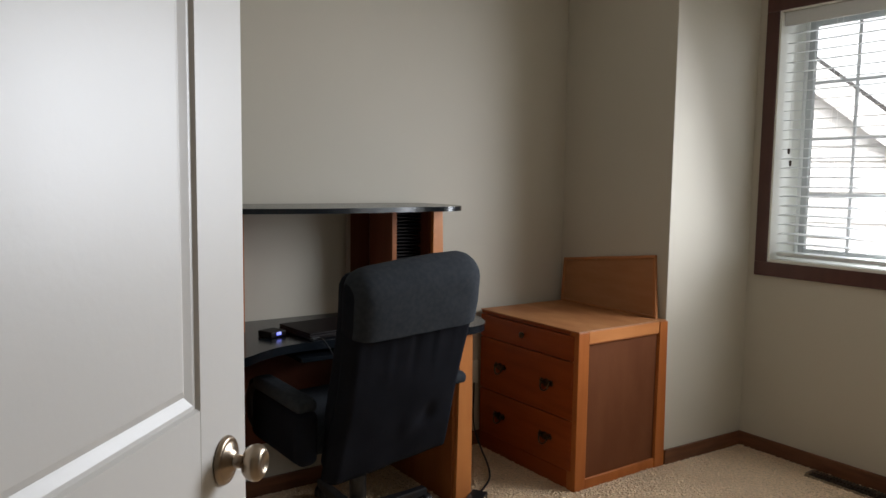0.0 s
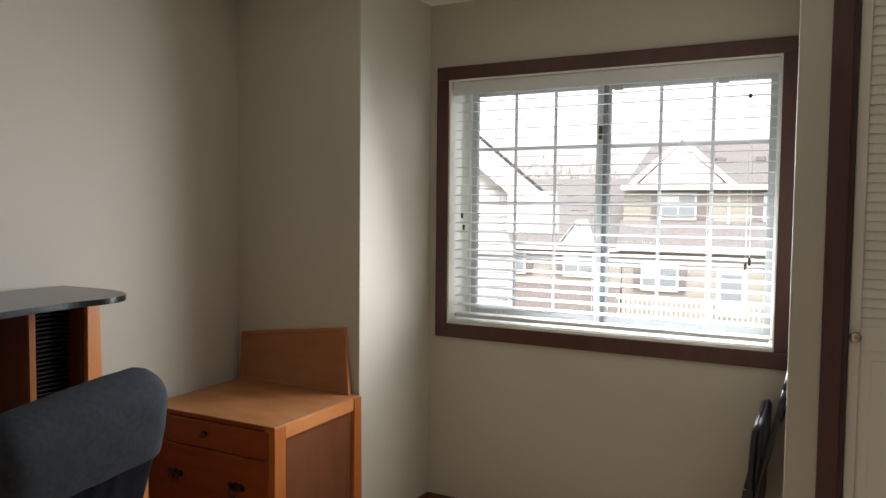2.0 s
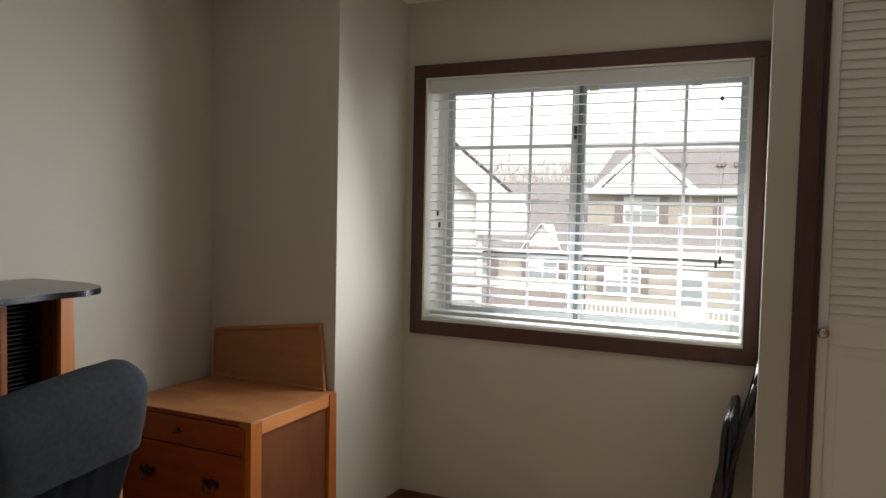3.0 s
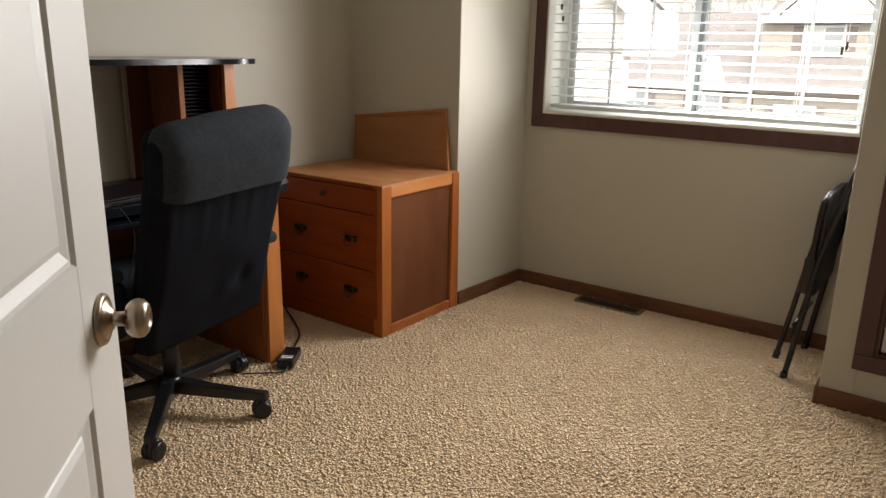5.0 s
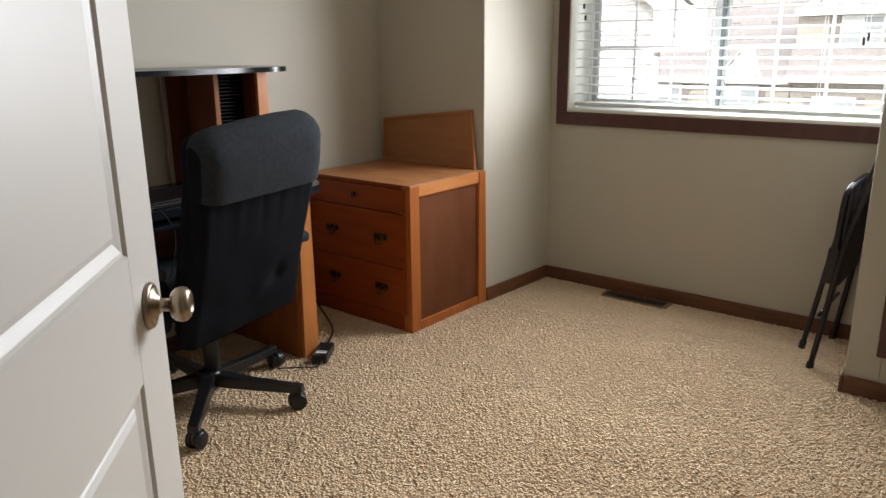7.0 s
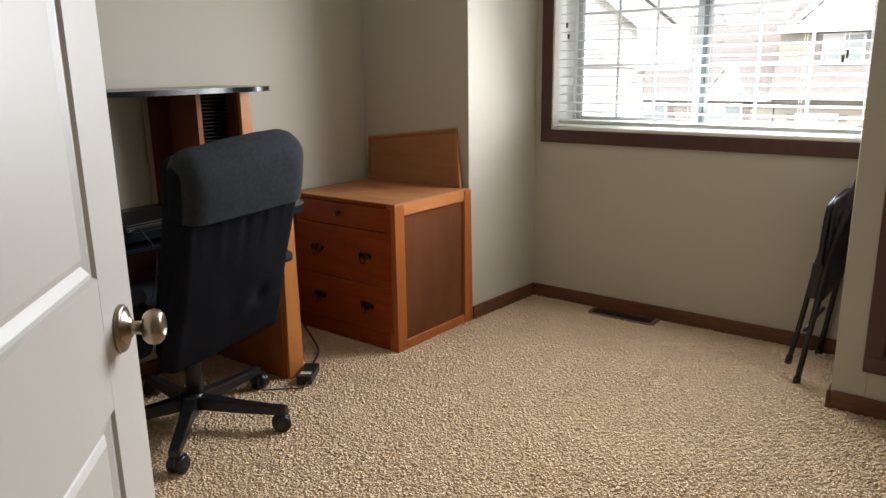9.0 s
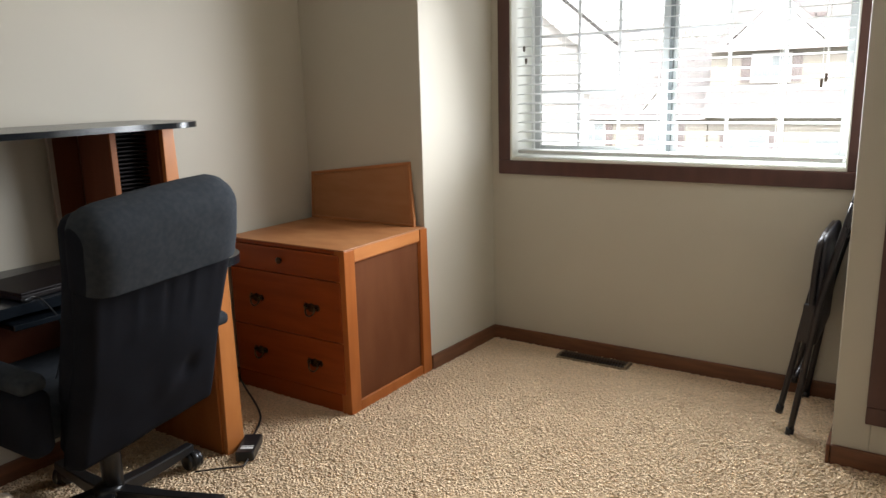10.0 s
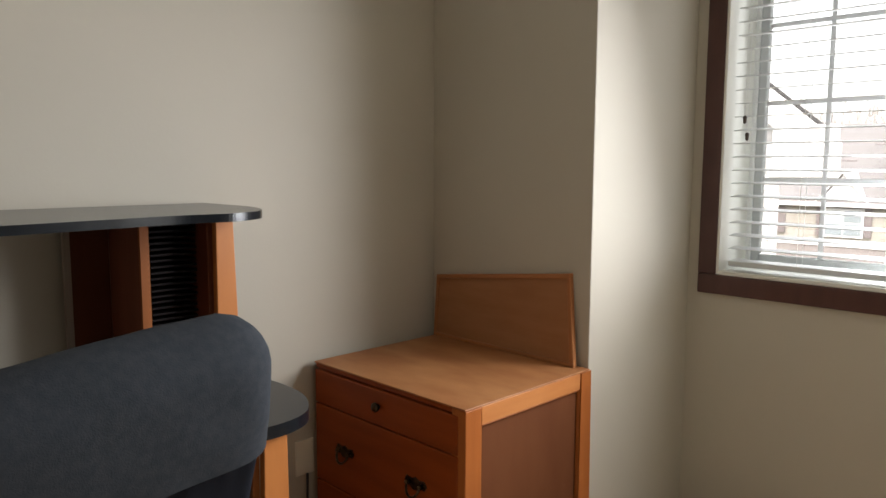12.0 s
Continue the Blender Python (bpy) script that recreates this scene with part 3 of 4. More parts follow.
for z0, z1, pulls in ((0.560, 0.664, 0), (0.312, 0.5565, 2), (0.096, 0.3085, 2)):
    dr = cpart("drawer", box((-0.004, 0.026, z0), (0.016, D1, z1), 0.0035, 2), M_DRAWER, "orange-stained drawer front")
    if not pulls:
        part("knob", lathe([(0.006, 0), (0.006, 0.006), (0.013, 0.010), (0.014, 0.016), (0.009, 0.021), (0.002, 0.022)], 20, m=pose(-0.004, 0.335, 0.617, 0, -90, 0)), M_BRASS, dr, "small dark round knob", smooth=True)
    for y in ((0.180, 0.492) if pulls else ()):
        zc = (z0 + z1) / 2
        pl = part("pull_plate", prism([(-0.044, 0.0), (-0.035, 0.013), (-0.021, 0.010), (-0.012, 0.020), (0.012, 0.020), (0.021, 0.010), (0.035, 0.013), (0.044, 0.0), (0.035, -0.015), (0.014, -0.010), (0, -0.018), (-0.014, -0.010), (-0.035, -0.015)], 0, 0.003, 0.0008, 1,
                  m=pose(-0.004, y, zc + 0.006, 0, -90, 0) @ pose(0, 0, 0, 0, 0, 90)), M_BRASS, dr, "dark bronze scalloped back plate")
        arc = [(-0.014 - 0.012 * math.sin(a), y + 0.026 * math.cos(a), zc + 0.004 - 0.030 * math.sin(a)) for a in [math.pi * k / 8 for k in range(9)]]
        part("pull_bail", tube(arc, 0.0036, 8, steps=2), M_BRASS, dr, "dark bronze swinging bail", smooth=True)
        for dy in (-0.026, 0.026):
            part("pull_post", lathe([(0.005, 0), (0.005, 0.012), (0.002, 0.016)], 10, m=pose(-0.006, y + dy, zc + 0.006, 0, -90, 0)), M_BRASS, dr, smooth=True)

# framed board that leans on the wall on top of the cabinet
board = thing("leaning_board", pose(3.468, 4.10, CH + 0.0005, 0, 4.0, 0), "thin maple framed panel leaning on the wall on a cabinet", "panel")
YZ = Matrix(((0, 0, 1, 0), (1, 0, 0, 0), (0, 1, 0, 0), (0, 0, 0, 1)))
part("field", prism([(-0.305, 0.010), (0.272, 0.010), (0.272, 0.205), (-0.280, 0.268)], 0.005, 0.012, m=YZ), M_BOARD, board)
part("frame_rail", prism([(-0.294, 0.268), (0.282, 0.205), (0.282, 0.219), (-0.293, 0.283)], -0.002, 0.016, 0.002, 1, m=YZ), M_BOARDRIM, board)
part("frame_rail", prism([(-0.326, 0.0), (0.282, 0.0), (0.282, 0.012), (-0.325, 0.012)], -0.002, 0.016, 0.002, 1, m=YZ), M_BOARDRIM, board)
part("frame_stile", prism([(-0.325, 0.0122), (-0.308, 0.0122), (-0.280, 0.2662), (-0.294, 0.2678)], -0.002, 0.0158, 0.002, 1, m=YZ), M_BOARDRIM, board)
part("frame_stile", prism([(0.270, 0.0122), (0.282, 0.0122), (0.282, 0.2048), (0.270, 0.2060)], -0.002, 0.0158, 0.002, 1, m=YZ), M_BOARDRIM, board)

# ---- computer desk with hutch ----
desk = thing("computer_desk", Matrix.Translation((2.08, 4.0, 0)), "orange cherry computer desk with black tops and open hutch", "desk")
dloc = Vector((2.08, 4.0, 0))


def dpart(name, bm, material, label="", smooth=False):
    bmesh.ops.translate(bm, vec=-dloc, verts=bm.verts)
    return part(name, bm, material, desk, label, smooth)


def spline(pts, steps=6):
    P = [Vector((*p, 0)) for p in pts]
    out = []
    for i in range(1, len(P) - 2):
        for k in range(steps):
            t = k / steps
            a, b, c, d = P[i - 1], P[i], P[i + 1], P[i + 2]
            q = 0.5 * ((2 * b) + (c - a) * t + (2 * a - 5 * b + 4 * c - d) * t * t + (3 * b - a - 3 * c + d) * t ** 3)
            out.append((q.x, q.y))
    out.append((P[-2].x, P[-2].y))
    return out


front = spline([(2.66, 4.25), (2.665, 4.12), (2.655, 4.0), (2.60, 3.90), (2.52, 3.862), (2.40, 3.868), (2.20, 3.90), (2.0, 3.925), (1.85, 3.93), (1.76, 3.915), (1.68, 3.875), (1.60, 3.825), (1.52, 3.83), (1.48, 3.89), (1.475, 3.96)], 12)
dpart("desktop", prism([(2.655, 4.402), *front, (1.475, 4.402)], 0.706, 0.735, 0.013, 4), M_BLACKTOP, "black laminate desktop with a rounded moulded edge")
topf = spline([(2.62, 4.30), (2.618, 4.20), (2.60, 4.10), (2.55, 4.00), (2.46, 3.95), (2.34, 3.958), (2.20, 3.94), (2.0, 3.915), (1.85, 3.92), (1.72, 3.945), (1.60, 3.98), (1.53, 4.06), (1.50, 4.20), (1.50, 4.30)], 12)
dpart("hutch_top", prism([(2.618, 4.402), *topf, (1.50, 4.402)], 1.172, 1.190, 0.007, 3), M_BLACKTOP, "black laminate hutch top with a rounded edge")
XZ = Matrix(((1, 0, 0, 0), (0, 0, -1, 0), (0, 1, 0, 0), (0, 0, 0, 1)))


def leg(pts, y0, y1, name="leg", material=None, label=""):
    dpart(name, prism(pts, -y1, -y0, 0.002, 2, m=XZ), material or M_DESKWOOD, label)


# right side: a flat leg that flares outward, then the upright side behind it
leg([(2.476, 0.0), (2.553, 0.0), (2.550, 0.35), (2.547, 0.706), (2.488, 0.706)], 3.905, 3.925, label="flared orange front leg")
leg([(2.500, 0.735), (2.560, 0.735), (2.548, 1.172), (2.503, 1.172)], 4.125, 4.145, label="tapering orange hutch leg")
dpart("side_panel", box((2.468, 3.925, 0.0), (2.486, 4.39, 0.706), 0.001, 1), M_DESKSHADED)
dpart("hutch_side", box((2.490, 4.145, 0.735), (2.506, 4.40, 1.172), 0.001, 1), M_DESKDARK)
# left side
leg([(1.545, 0.0), (1.632, 0.0), (1.622, 0.35), (1.622, 0.706), (1.575, 0.706)], 3.885, 3.905, label="flared orange front leg")
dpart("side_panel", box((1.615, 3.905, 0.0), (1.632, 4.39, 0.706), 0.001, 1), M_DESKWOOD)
# shade put into this face's colour: drawer tone, darker than the desk wood
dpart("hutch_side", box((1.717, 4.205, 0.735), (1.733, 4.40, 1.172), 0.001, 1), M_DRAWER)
dpart("hutch_edge", box((1.715, 4.190, 0.735), (1.738, 4.205, 1.172), 0.002, 1), M_OAK)
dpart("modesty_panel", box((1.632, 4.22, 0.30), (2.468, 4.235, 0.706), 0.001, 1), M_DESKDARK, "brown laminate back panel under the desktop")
dpart("keyboard_shelf", box((1.83, 3.905, 0.672), (2.44, 4.15, 0.688), 0.003, 2), M_BLACKTOP, "black sliding keyboard shelf")
# hutch cubby and ribbed rack
dpart("divider_edge", box((2.246, 4.387, 0.735), (2.262, 4.40, 1.172), 0.001, 1), M_EDGE, "pale back edge strip")
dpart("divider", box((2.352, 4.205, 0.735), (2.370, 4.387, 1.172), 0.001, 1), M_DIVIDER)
dpart("divider_edge", box((2.350, 4.195, 0.735), (2.372, 4.205, 1.172), 0.001, 1), M_DESKSHADED, "orange front edge strip")
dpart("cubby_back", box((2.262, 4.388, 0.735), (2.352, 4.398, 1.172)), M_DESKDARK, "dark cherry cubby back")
dpart("rack_back", box((2.371, 4.28, 0.736), (2.490, 4.39, 1.171)), M_RACK)
rack = dpart("disc_rack", box((2.3705, 4.215, 0.736), (2.374, 4.28, 1.171)), M_RACK, "black ribbed disc rack")
rib_b = bmesh.new()
for sx in range(2):
    box((0.0 + sx * 0.0578, 0.0, 0), (0.0568 + sx * 0.0578, 0.07, 0.0055), 0.0018, 2, rib_b)
for v in rib_b.verts:
    v.co.z += 0.004 * math.sin(v.co.x * 54)
box_b = mesh_of("rib", rib_b, M_RACK)
for i in range(30):
    r = new("rib", box_b)
    r.parent = rack
    r.location = Vector((2.3745, 4.200 + 0.003 * math.sin(i * 1.7), 0.742 + i * 0.0140)) - dloc

# things on the desk
lap = thing("laptop", pose(2.02, 4.08, 0.735, 0, 0, 6), "closed black laptop lying on the desktop", "laptop")
part("base", box((-0.15, -0.11, 0.0), (0.17, 0.11, 0.016), 0.004, 2), M_RACK, lap)
part("lid", box((-0.15, -0.11, 0.0165), (0.17, 0.11, 0.024), 0.003, 2), M_RACK, lap)
hub = thing("network_box", pose(1.80, 4.09, 0.735, 0, 0, 20), "small black network box with a blue light on the desktop", "router")
part("body", box((-0.035, -0.035, 0), (0.035, 0.035, 0.022), 0.004, 2), M_RACK, hub)
part("light", box((-0.012, -0.038, 0.008), (0.010, -0.034, 0.019), 0.002), M_LED, hub, "glowing blue indicator light")
mouse = thing("cable_end", pose(1.90, 3.955, 0.735, 0, 0, 30), "small black plastic plug lying at the desktop's edge", "plug")
part("plug", box((-0.02, -0.008, 0), (0.02, 0.008, 0.010), 0.004, 2), M_PLASTIC, mouse)
part("cord", tube([(0.0, -0.01, 0.008), (-0.01, -0.05, 0.002), (0.03, -0.066, -0.10), (-0.02, -0.03, -0.28), (-0.06, 0.10, -0.40)], 0.0022, 6, steps=5), M_CORD, mouse)

adapter = thing("power_adapter", pose(2.535, 3.858, 0.022, 0, 0, 34), "black power adapter with a pale label lying on the carpet", "adapter")
part("case", box((-0.078, -0.032, 0), (0.066, 0.032, 0.036), 0.006, 3), M_PLASTIC, adapter)
for x0, x1 in ((-0.052, -0.040), (-0.034, -0.029)):
    part("label", box((x0, -0.024, 0.036), (x1, 0.020, 0.0366)), M_WHITE, adapter, "pale printed label bar")
part("strain_relief", tube([(0.06, 0.004, 0.022), (0.085, 0.006, 0.020)], 0.0065, 10), M_PLASTIC, adapter, smooth=True)
for q, r in (([(2.600, 3.912, 0.040), (2.655, 3.955, 0.030), (2.735, 4.020, 0.027), (2.790, 4.090, 0.027), (2.850, 4.190, 0.028), (2.895, 4.29, 0.05), (2.905, 4.36, 0.14), (2.925, 4.39, 0.33)], 0.0042), ([(2.475, 3.80, 0.035), (2.44, 3.79, 0.028), (2.40, 3.83, 0.028), (2.33, 3.90, 0.028)], 0.003)):
    inv = adapter.matrix_world.inverted()
    part("cord", tube([inv @ Vector(p) for p in q], r, 8, steps=6), M_CORD, adapter, "black power cord", smooth=True)
outlet = thing("wall_outlet", Matrix.Translation((2.93, NORTH, 0.375)), "ivory plastic outlet plate on the wall behind the cabinet", "outlet")
part("plate", box((-0.035, -0.006, -0.057), (0.035, 0, 0.057), 0.003, 2), M_OUTLET, outlet)


# ---- swivel chair ----
CHX, CHY, CHR = 2.03, 3.88, 4.0
BASE = Matrix.Translation((-0.014, 0.006, 0))
chair = thing("office_chair", pose(CHX, CHY, 0.018, 0, 0, CHR), "black high-back swivel chair with charcoal fabric cover at the desk", "chair")


def cushion(w, d, h, r, seg=5, puff=0.0, bm=None, m=None, taper=0.0):
    """A stuffed block w by d by h on z=0 with round edges, bulging faces."""
    b = bmesh.new()
    bmesh.ops.create_cube(b, size=1)
    bmesh.ops.subdivide_edges(b, edges=b.edges[:], cuts=15, use_grid_fill=True)
    R = r
    for v in b.verts:
        p = Vector((v.co.x * w, v.co.y * d, v.co.z * h))
        inner = Vector((max(-w / 2 + R, min(w / 2 - R, p.x)), max(-d / 2 + min(R, d / 2), min(d / 2 - min(R, d / 2), p.y)), max(-h / 2 + R, min(h / 2 - R, p.z))))
        q = p - inner
        if q.length > 1e-6:
            k = Vector((q.x / R, q.y / min(R, d / 2), q.z / R))
            if k.length > 1:
                k.normalize()
            q = Vector((k.x * R, k.y * min(R, d / 2), k.z * R))
        p = inner + q
        u, t = 2 * p.x / w, 2 * p.z / h
        p.y += math.copysign(puff * max(0, 1 - u * u) * max(0, 1 - t * t), p.y) if abs(v.co.y) > 0.49 else 0
        p.x *= 1 + taper * t
        p.z += h / 2
        v.co = p
    return merge(bm, b, m)


LEAN = 22.0
backm = pose(0.027, -0.135, 0.335, LEAN, -5.2, 0)
# padded back, black cover below and charcoal slip cover over the top
bb = cushion(0.475, 0.085, 0.62, 0.04, puff=0.012, m=backm @ Matrix.Translation((0, 0.02, 0)))
part("backrest", bb, M_BLACKFAB, chair, "black fabric padded backrest", smooth=True)
bc = bmesh.new()
W, HB = 0.482, 0.552
nx, nz = 44, 40
grid = [[None] * (nz + 1) for _ in range(nx + 1)]
for i in range(nx + 1):
    for j in range(nz + 1):
        u, v = i / nx, j / nz
        x = (u - 0.5) * (W + 0.012 * math.cos(v * 5))
        edge = max(0.0, abs(u - 0.5) * 2 - 0.86) / 0.14
        y = -0.030 + 0.035 * edge ** 2
        y -= 0.010 * math.sin(math.pi * u) * math.sin(math.pi * v)
        y -= 0.0022 * max(0, (v - 0.62) / 0.38) * (1 - max(0, (v - 0.93) / 0.07)) * (math.sin(u * 47) + 0.6 * math.sin(u * 83 + 1.0)) * math.sin(math.pi * u)
        r2 = ((u - 0.72) / 0.055) ** 2 + ((v - 0.33) / 0.075) ** 2
        r3 = ((u - 0.56) / 0.07) ** 2 + ((v - 0.30) / 0.10) ** 2
        y += 0.012 * math.exp(-r2) - 0.007 * math.exp(-r3)
        y += 0.004 * noise.noise(Vector((u * 4, v * 4, 0.3)))
        grid[i][j] = bc.verts.new((x, y - 0.010 + 0.004 * v ** 3, v * HB))
for i in range(nx):
    for j in range(nz):
        bc.faces.new((grid[i][j], grid[i + 1][j], grid[i + 1][j + 1], grid[i][j + 1]))
geo = bmesh.ops.extrude_face_region(bc, geom=bc.faces[:])
bmesh.ops.translate(bc, vec=(0, 0.012, 0), verts=[g for g in geo["geom"] if isinstance(g, bmesh.types.BMVert)])
bmesh.ops.transform(bc, matrix=backm, verts=bc.verts)
part("back_cover", bc, M_BLACKFAB, chair, "black cloth back cover with soft gathers under the seam", smooth=True)
bol = cushion(0.480, 0.104, 0.565, 0.05, puff=0.0)
for v in bol.verts:
    v.co.y += 0.035 * (max(0, v.co.z - 0.34) / 0.225) ** 2
bmesh.ops.transform(bol, matrix=backm @ Matrix.Translation((0, 0.028, 0.15)), verts=bol.verts)
part("head_cushion", bol, M_BLACKFAB, chair, "black fabric side of the head cushion", smooth=True)
cov = cushion(0.486, 0.128, 0.310, 0.062, puff=0.004)
bmesh.ops.bisect_plane(cov, geom=cov.verts[:] + cov.edges[:] + cov.faces[:], plane_co=(0, 0, 0.119), plane_no=(0.058, 0, 1), clear_inner=True)
bmesh.ops.bisect_plane(cov, geom=cov.verts[:] + cov.edges[:] + cov.faces[:], plane_co=(-0.234, 0, 0), plane_no=(1, 0, 0))
for v in cov.verts:
    v.co.z -= 0.075
    u, top = v.co.x / 0.243, v.co.z / 0.235
    v.co.z += 0.012 * (1 - u * u) * top
    v.co.y += 0.035 * top * top
    v.co += Vector((0.002 * noise.noise(v.co * 14), 0.003 * noise.noise(v.co * 17 + Vector((3, 0, 0))), 0))
cov.normal_update()
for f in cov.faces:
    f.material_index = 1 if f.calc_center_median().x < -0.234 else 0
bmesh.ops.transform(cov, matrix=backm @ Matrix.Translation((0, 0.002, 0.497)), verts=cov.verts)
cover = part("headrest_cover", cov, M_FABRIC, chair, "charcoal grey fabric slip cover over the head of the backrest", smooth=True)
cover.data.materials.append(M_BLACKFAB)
seat = cushion(0.52, 0.50, 0.11, 0.045, puff=0.0, m=pose(0.0, 0.11, 0.375, -3, 0, 0))
part("seat", seat, M_FABRIC, chair, "charcoal fabric seat cushion", smooth=True)
for s in (-1, 1):
    pad = cushion(0.075, 0.34, 0.045, 0.02, m=pose(0.305 if s > 0 else -0.285, -0.02 if s > 0 else 0.0, 0.555, 2, 0, 0))
    part("arm_pad", pad, M_FABRIC, chair, "charcoal fabric padded armrest", smooth=True)
    loop = [(0.29 * s, -0.125, 0.57), (0.292 * s, -0.135, 0.53), (0.285 * s, -0.10, 0.44), (0.265 * s, -0.02, 0.385), (0.25 * s, 0.10, 0.375), (0.285 * s, 0.20, 0.42), (0.292 * s, 0.235, 0.50), (0.29 * s, 0.20, 0.57)]
    part("arm_loop", tube(loop, 0.02, 10, steps=4), M_PLASTIC, chair, "black plastic arm loop", smooth=True)
    if s < 0:
        ap = cushion(0.078, 0.36, 0.18, 0.034, m=pose(-0.285, 0.0, 0.385, 2, 0, 0))
        part("arm_side", ap, M_BLACKFAB, chair, "black cloth side of the armrest", smooth=True)
part("mechanism", box((-0.08, -0.10, 0.325), (0.08, 0.13, 0.385), 0.01, 2), M_PLASTIC, chair)
part("lever", tube([(0.07, -0.02, 0.335), (0.20, -0.04, 0.33), (0.26, -0.06, 0.325)], 0.005, 8), M_PLASTIC, chair)
part("gas_column", lathe([(0.030, 0.085), (0.030, 0.27), (0.024, 0.275), (0.024, 0.33)], 20), M_PLASTIC, chair, "black gas lift column", smooth=True)
part("hub", lathe([(0.026, 0.05), (0.042, 0.07), (0.045, 0.115), (0.036, 0.125)], 20, m=BASE), M_PLASTIC, chair, smooth=True)
for k in range(5):
    a = radians(-132.5 - CHR + 72 * k)
    c, s = math.cos(a), math.sin(a)
    R = 0.345
    b = bmesh.new()
    secs = []
    for f, w, z0, z1 in ((0.03, 0.026, 0.068, 0.115), (0.16, 0.021, 0.062, 0.100), (0.30, 0.019, 0.060, 0.090), (0.352, 0.0185, 0.060, 0.088)):
        secs.append([b.verts.new(BASE @ Vector((f * c - y * s, f * s + y * c, z))) for y, z in ((-w, z0), (w, z0), (w * 0.92, z1), (-w * 0.92, z1))])
    for p, q in zip(secs, secs[1:]):
        for j in range(4):
            b.faces.new((p[j], p[(j + 1) % 4], q[(j + 1) % 4], q[j]))
    b.faces.new(secs[0][::-1]), b.faces.new(secs[-1])
    bmesh.ops.bevel(b, geom=b.edges[:], offset=0.003, segments=2, affect="EDGES")
    part("base_arm", b, M_PLASTIC, chair)
    tw = a + 1.1 + k * 0.9
    cm = BASE @ Matrix.Translation((R * c, R * s, 0)) @ Matrix.Rotation(tw, 4, "Z")
    wheel = bmesh.new()
    for dx in (-0.016, 0.016):
        lathe([(0.008, -0.010), (0.026, -0.010), (0.0300, -0.006), (0.0300, 0.006), (0.026, 0.010), (0.008, 0.010)], 24, wheel, cm @ Matrix.Translation((dx, 0.012, 0.0302)) @ Matrix.Rotation(math.pi / 2, 4, "Y"))
    castor = part("castor", lathe([(0.006, 0.045), (0.008, 0.05), (0.008, 0.066), (0.005, 0.07)], 12, m=cm), M_PLASTIC, chair, "black twin-wheel castor", smooth=True)
    part("wheel", wheel, M_PLASTIC, castor, smooth=True)
    hood = bmesh.new()
    lathe([(0.024, -0.013), (0.0315, -0.011), (0.0325, 0.0), (0.0315, 0.011), (0.024, 0.013)], 24, hood, cm @ Matrix.Translation((0, 0.016, 0.034)) @ Matrix.Rotation(math.pi / 2, 4, "Y"))
    part("hood", hood, M_PLASTIC, castor, smooth=True)


# ---- folding chair, folded, leaning in the nook ----
fc = thing("folding_chair", pose(3.84, 2.19, 0.012), "dark bronze metal folding chair folded and leaning against the wall", "chair")
tops = []
for s in (-1, 1):
    x = 0.19 * s
    part("front_leg", tube([(x, 0.065, 0.012), (x, 0.035, 0.25), (x, 0.005, 0.50), (x * 0.98, -0.045, 0.74), (x * 0.96, -0.072, 0.86)], 0.0115, 10, steps=3), M_CHAIRMETAL, fc, "round tube leg running up to the back", smooth=True)
    part("foot", tube([(x, 0.067, 0.0), (x, 0.064, 0.028)], 0.0145, 10), M_PLASTIC, fc, "black rubber foot", smooth=True)
    part("rear_leg", tube([(x * 0.86, 0.108, 0.080), (x * 0.86, 0.075, 0.28), (x * 0.86, 0.05, 0.45), (x * 0.86, 0.012, 0.66)], 0.0105, 10, steps=3), M_CHAIRMETAL, fc, "round tube rear leg", smooth=True)
    part("foot", tube([(x * 0.86, 0.110, 0.070), (x * 0.86, 0.105, 0.10)], 0.0135, 10), M_PLASTIC, fc, "black rubber foot", smooth=True)
    part("hinge_plate", beam((x * 1.02, 0.045, 0.36), (x * 1.02, 0.035, 0.50), 0.004, 0.035), M_CHAIRMETAL, fc)
part("top_rail", tube([(-0.182, -0.072, 0.855), (-0.165, -0.078, 0.895), (0, -0.079, 0.903), (0.165, -0.078, 0.895), (0.182, -0.072, 0.855)], 0.0115, 10, steps=4), M_CHAIRMETAL, fc, smooth=True)
bp = cushion(0.34, 0.012, 0.15, 0.03, m=pose(0, -0.058, 0.735, 10, 0, 0))
part("back_panel", bp, M_CHAIRMETAL, fc, "curved metal back panel", smooth=True)
sp = cushion(0.385, 0.030, 0.40, 0.035, m=pose(0, 0.016, 0.345, 2, 0, 0))
part("seat", sp, M_VINYLSEAT, fc, "folded seat with a dark padded face", smooth=True)
part("seat_rim", tube([(-0.185, 0.034, 0.38), (-0.187, 0.024, 0.66), (-0.165, 0.014, 0.728), (0, 0.012, 0.738), (0.165, 0.014, 0.728), (0.187, 0.024, 0.66), (0.185, 0.034, 0.38)], 0.011, 8, steps=4), M_CHAIRMETAL, fc, smooth=True)
part("cross_bar", tube([(-0.17, 0.062, 0.22), (0.17, 0.062, 0.22)], 0.007, 8), M_CHAIRMETAL, fc, smooth=True)

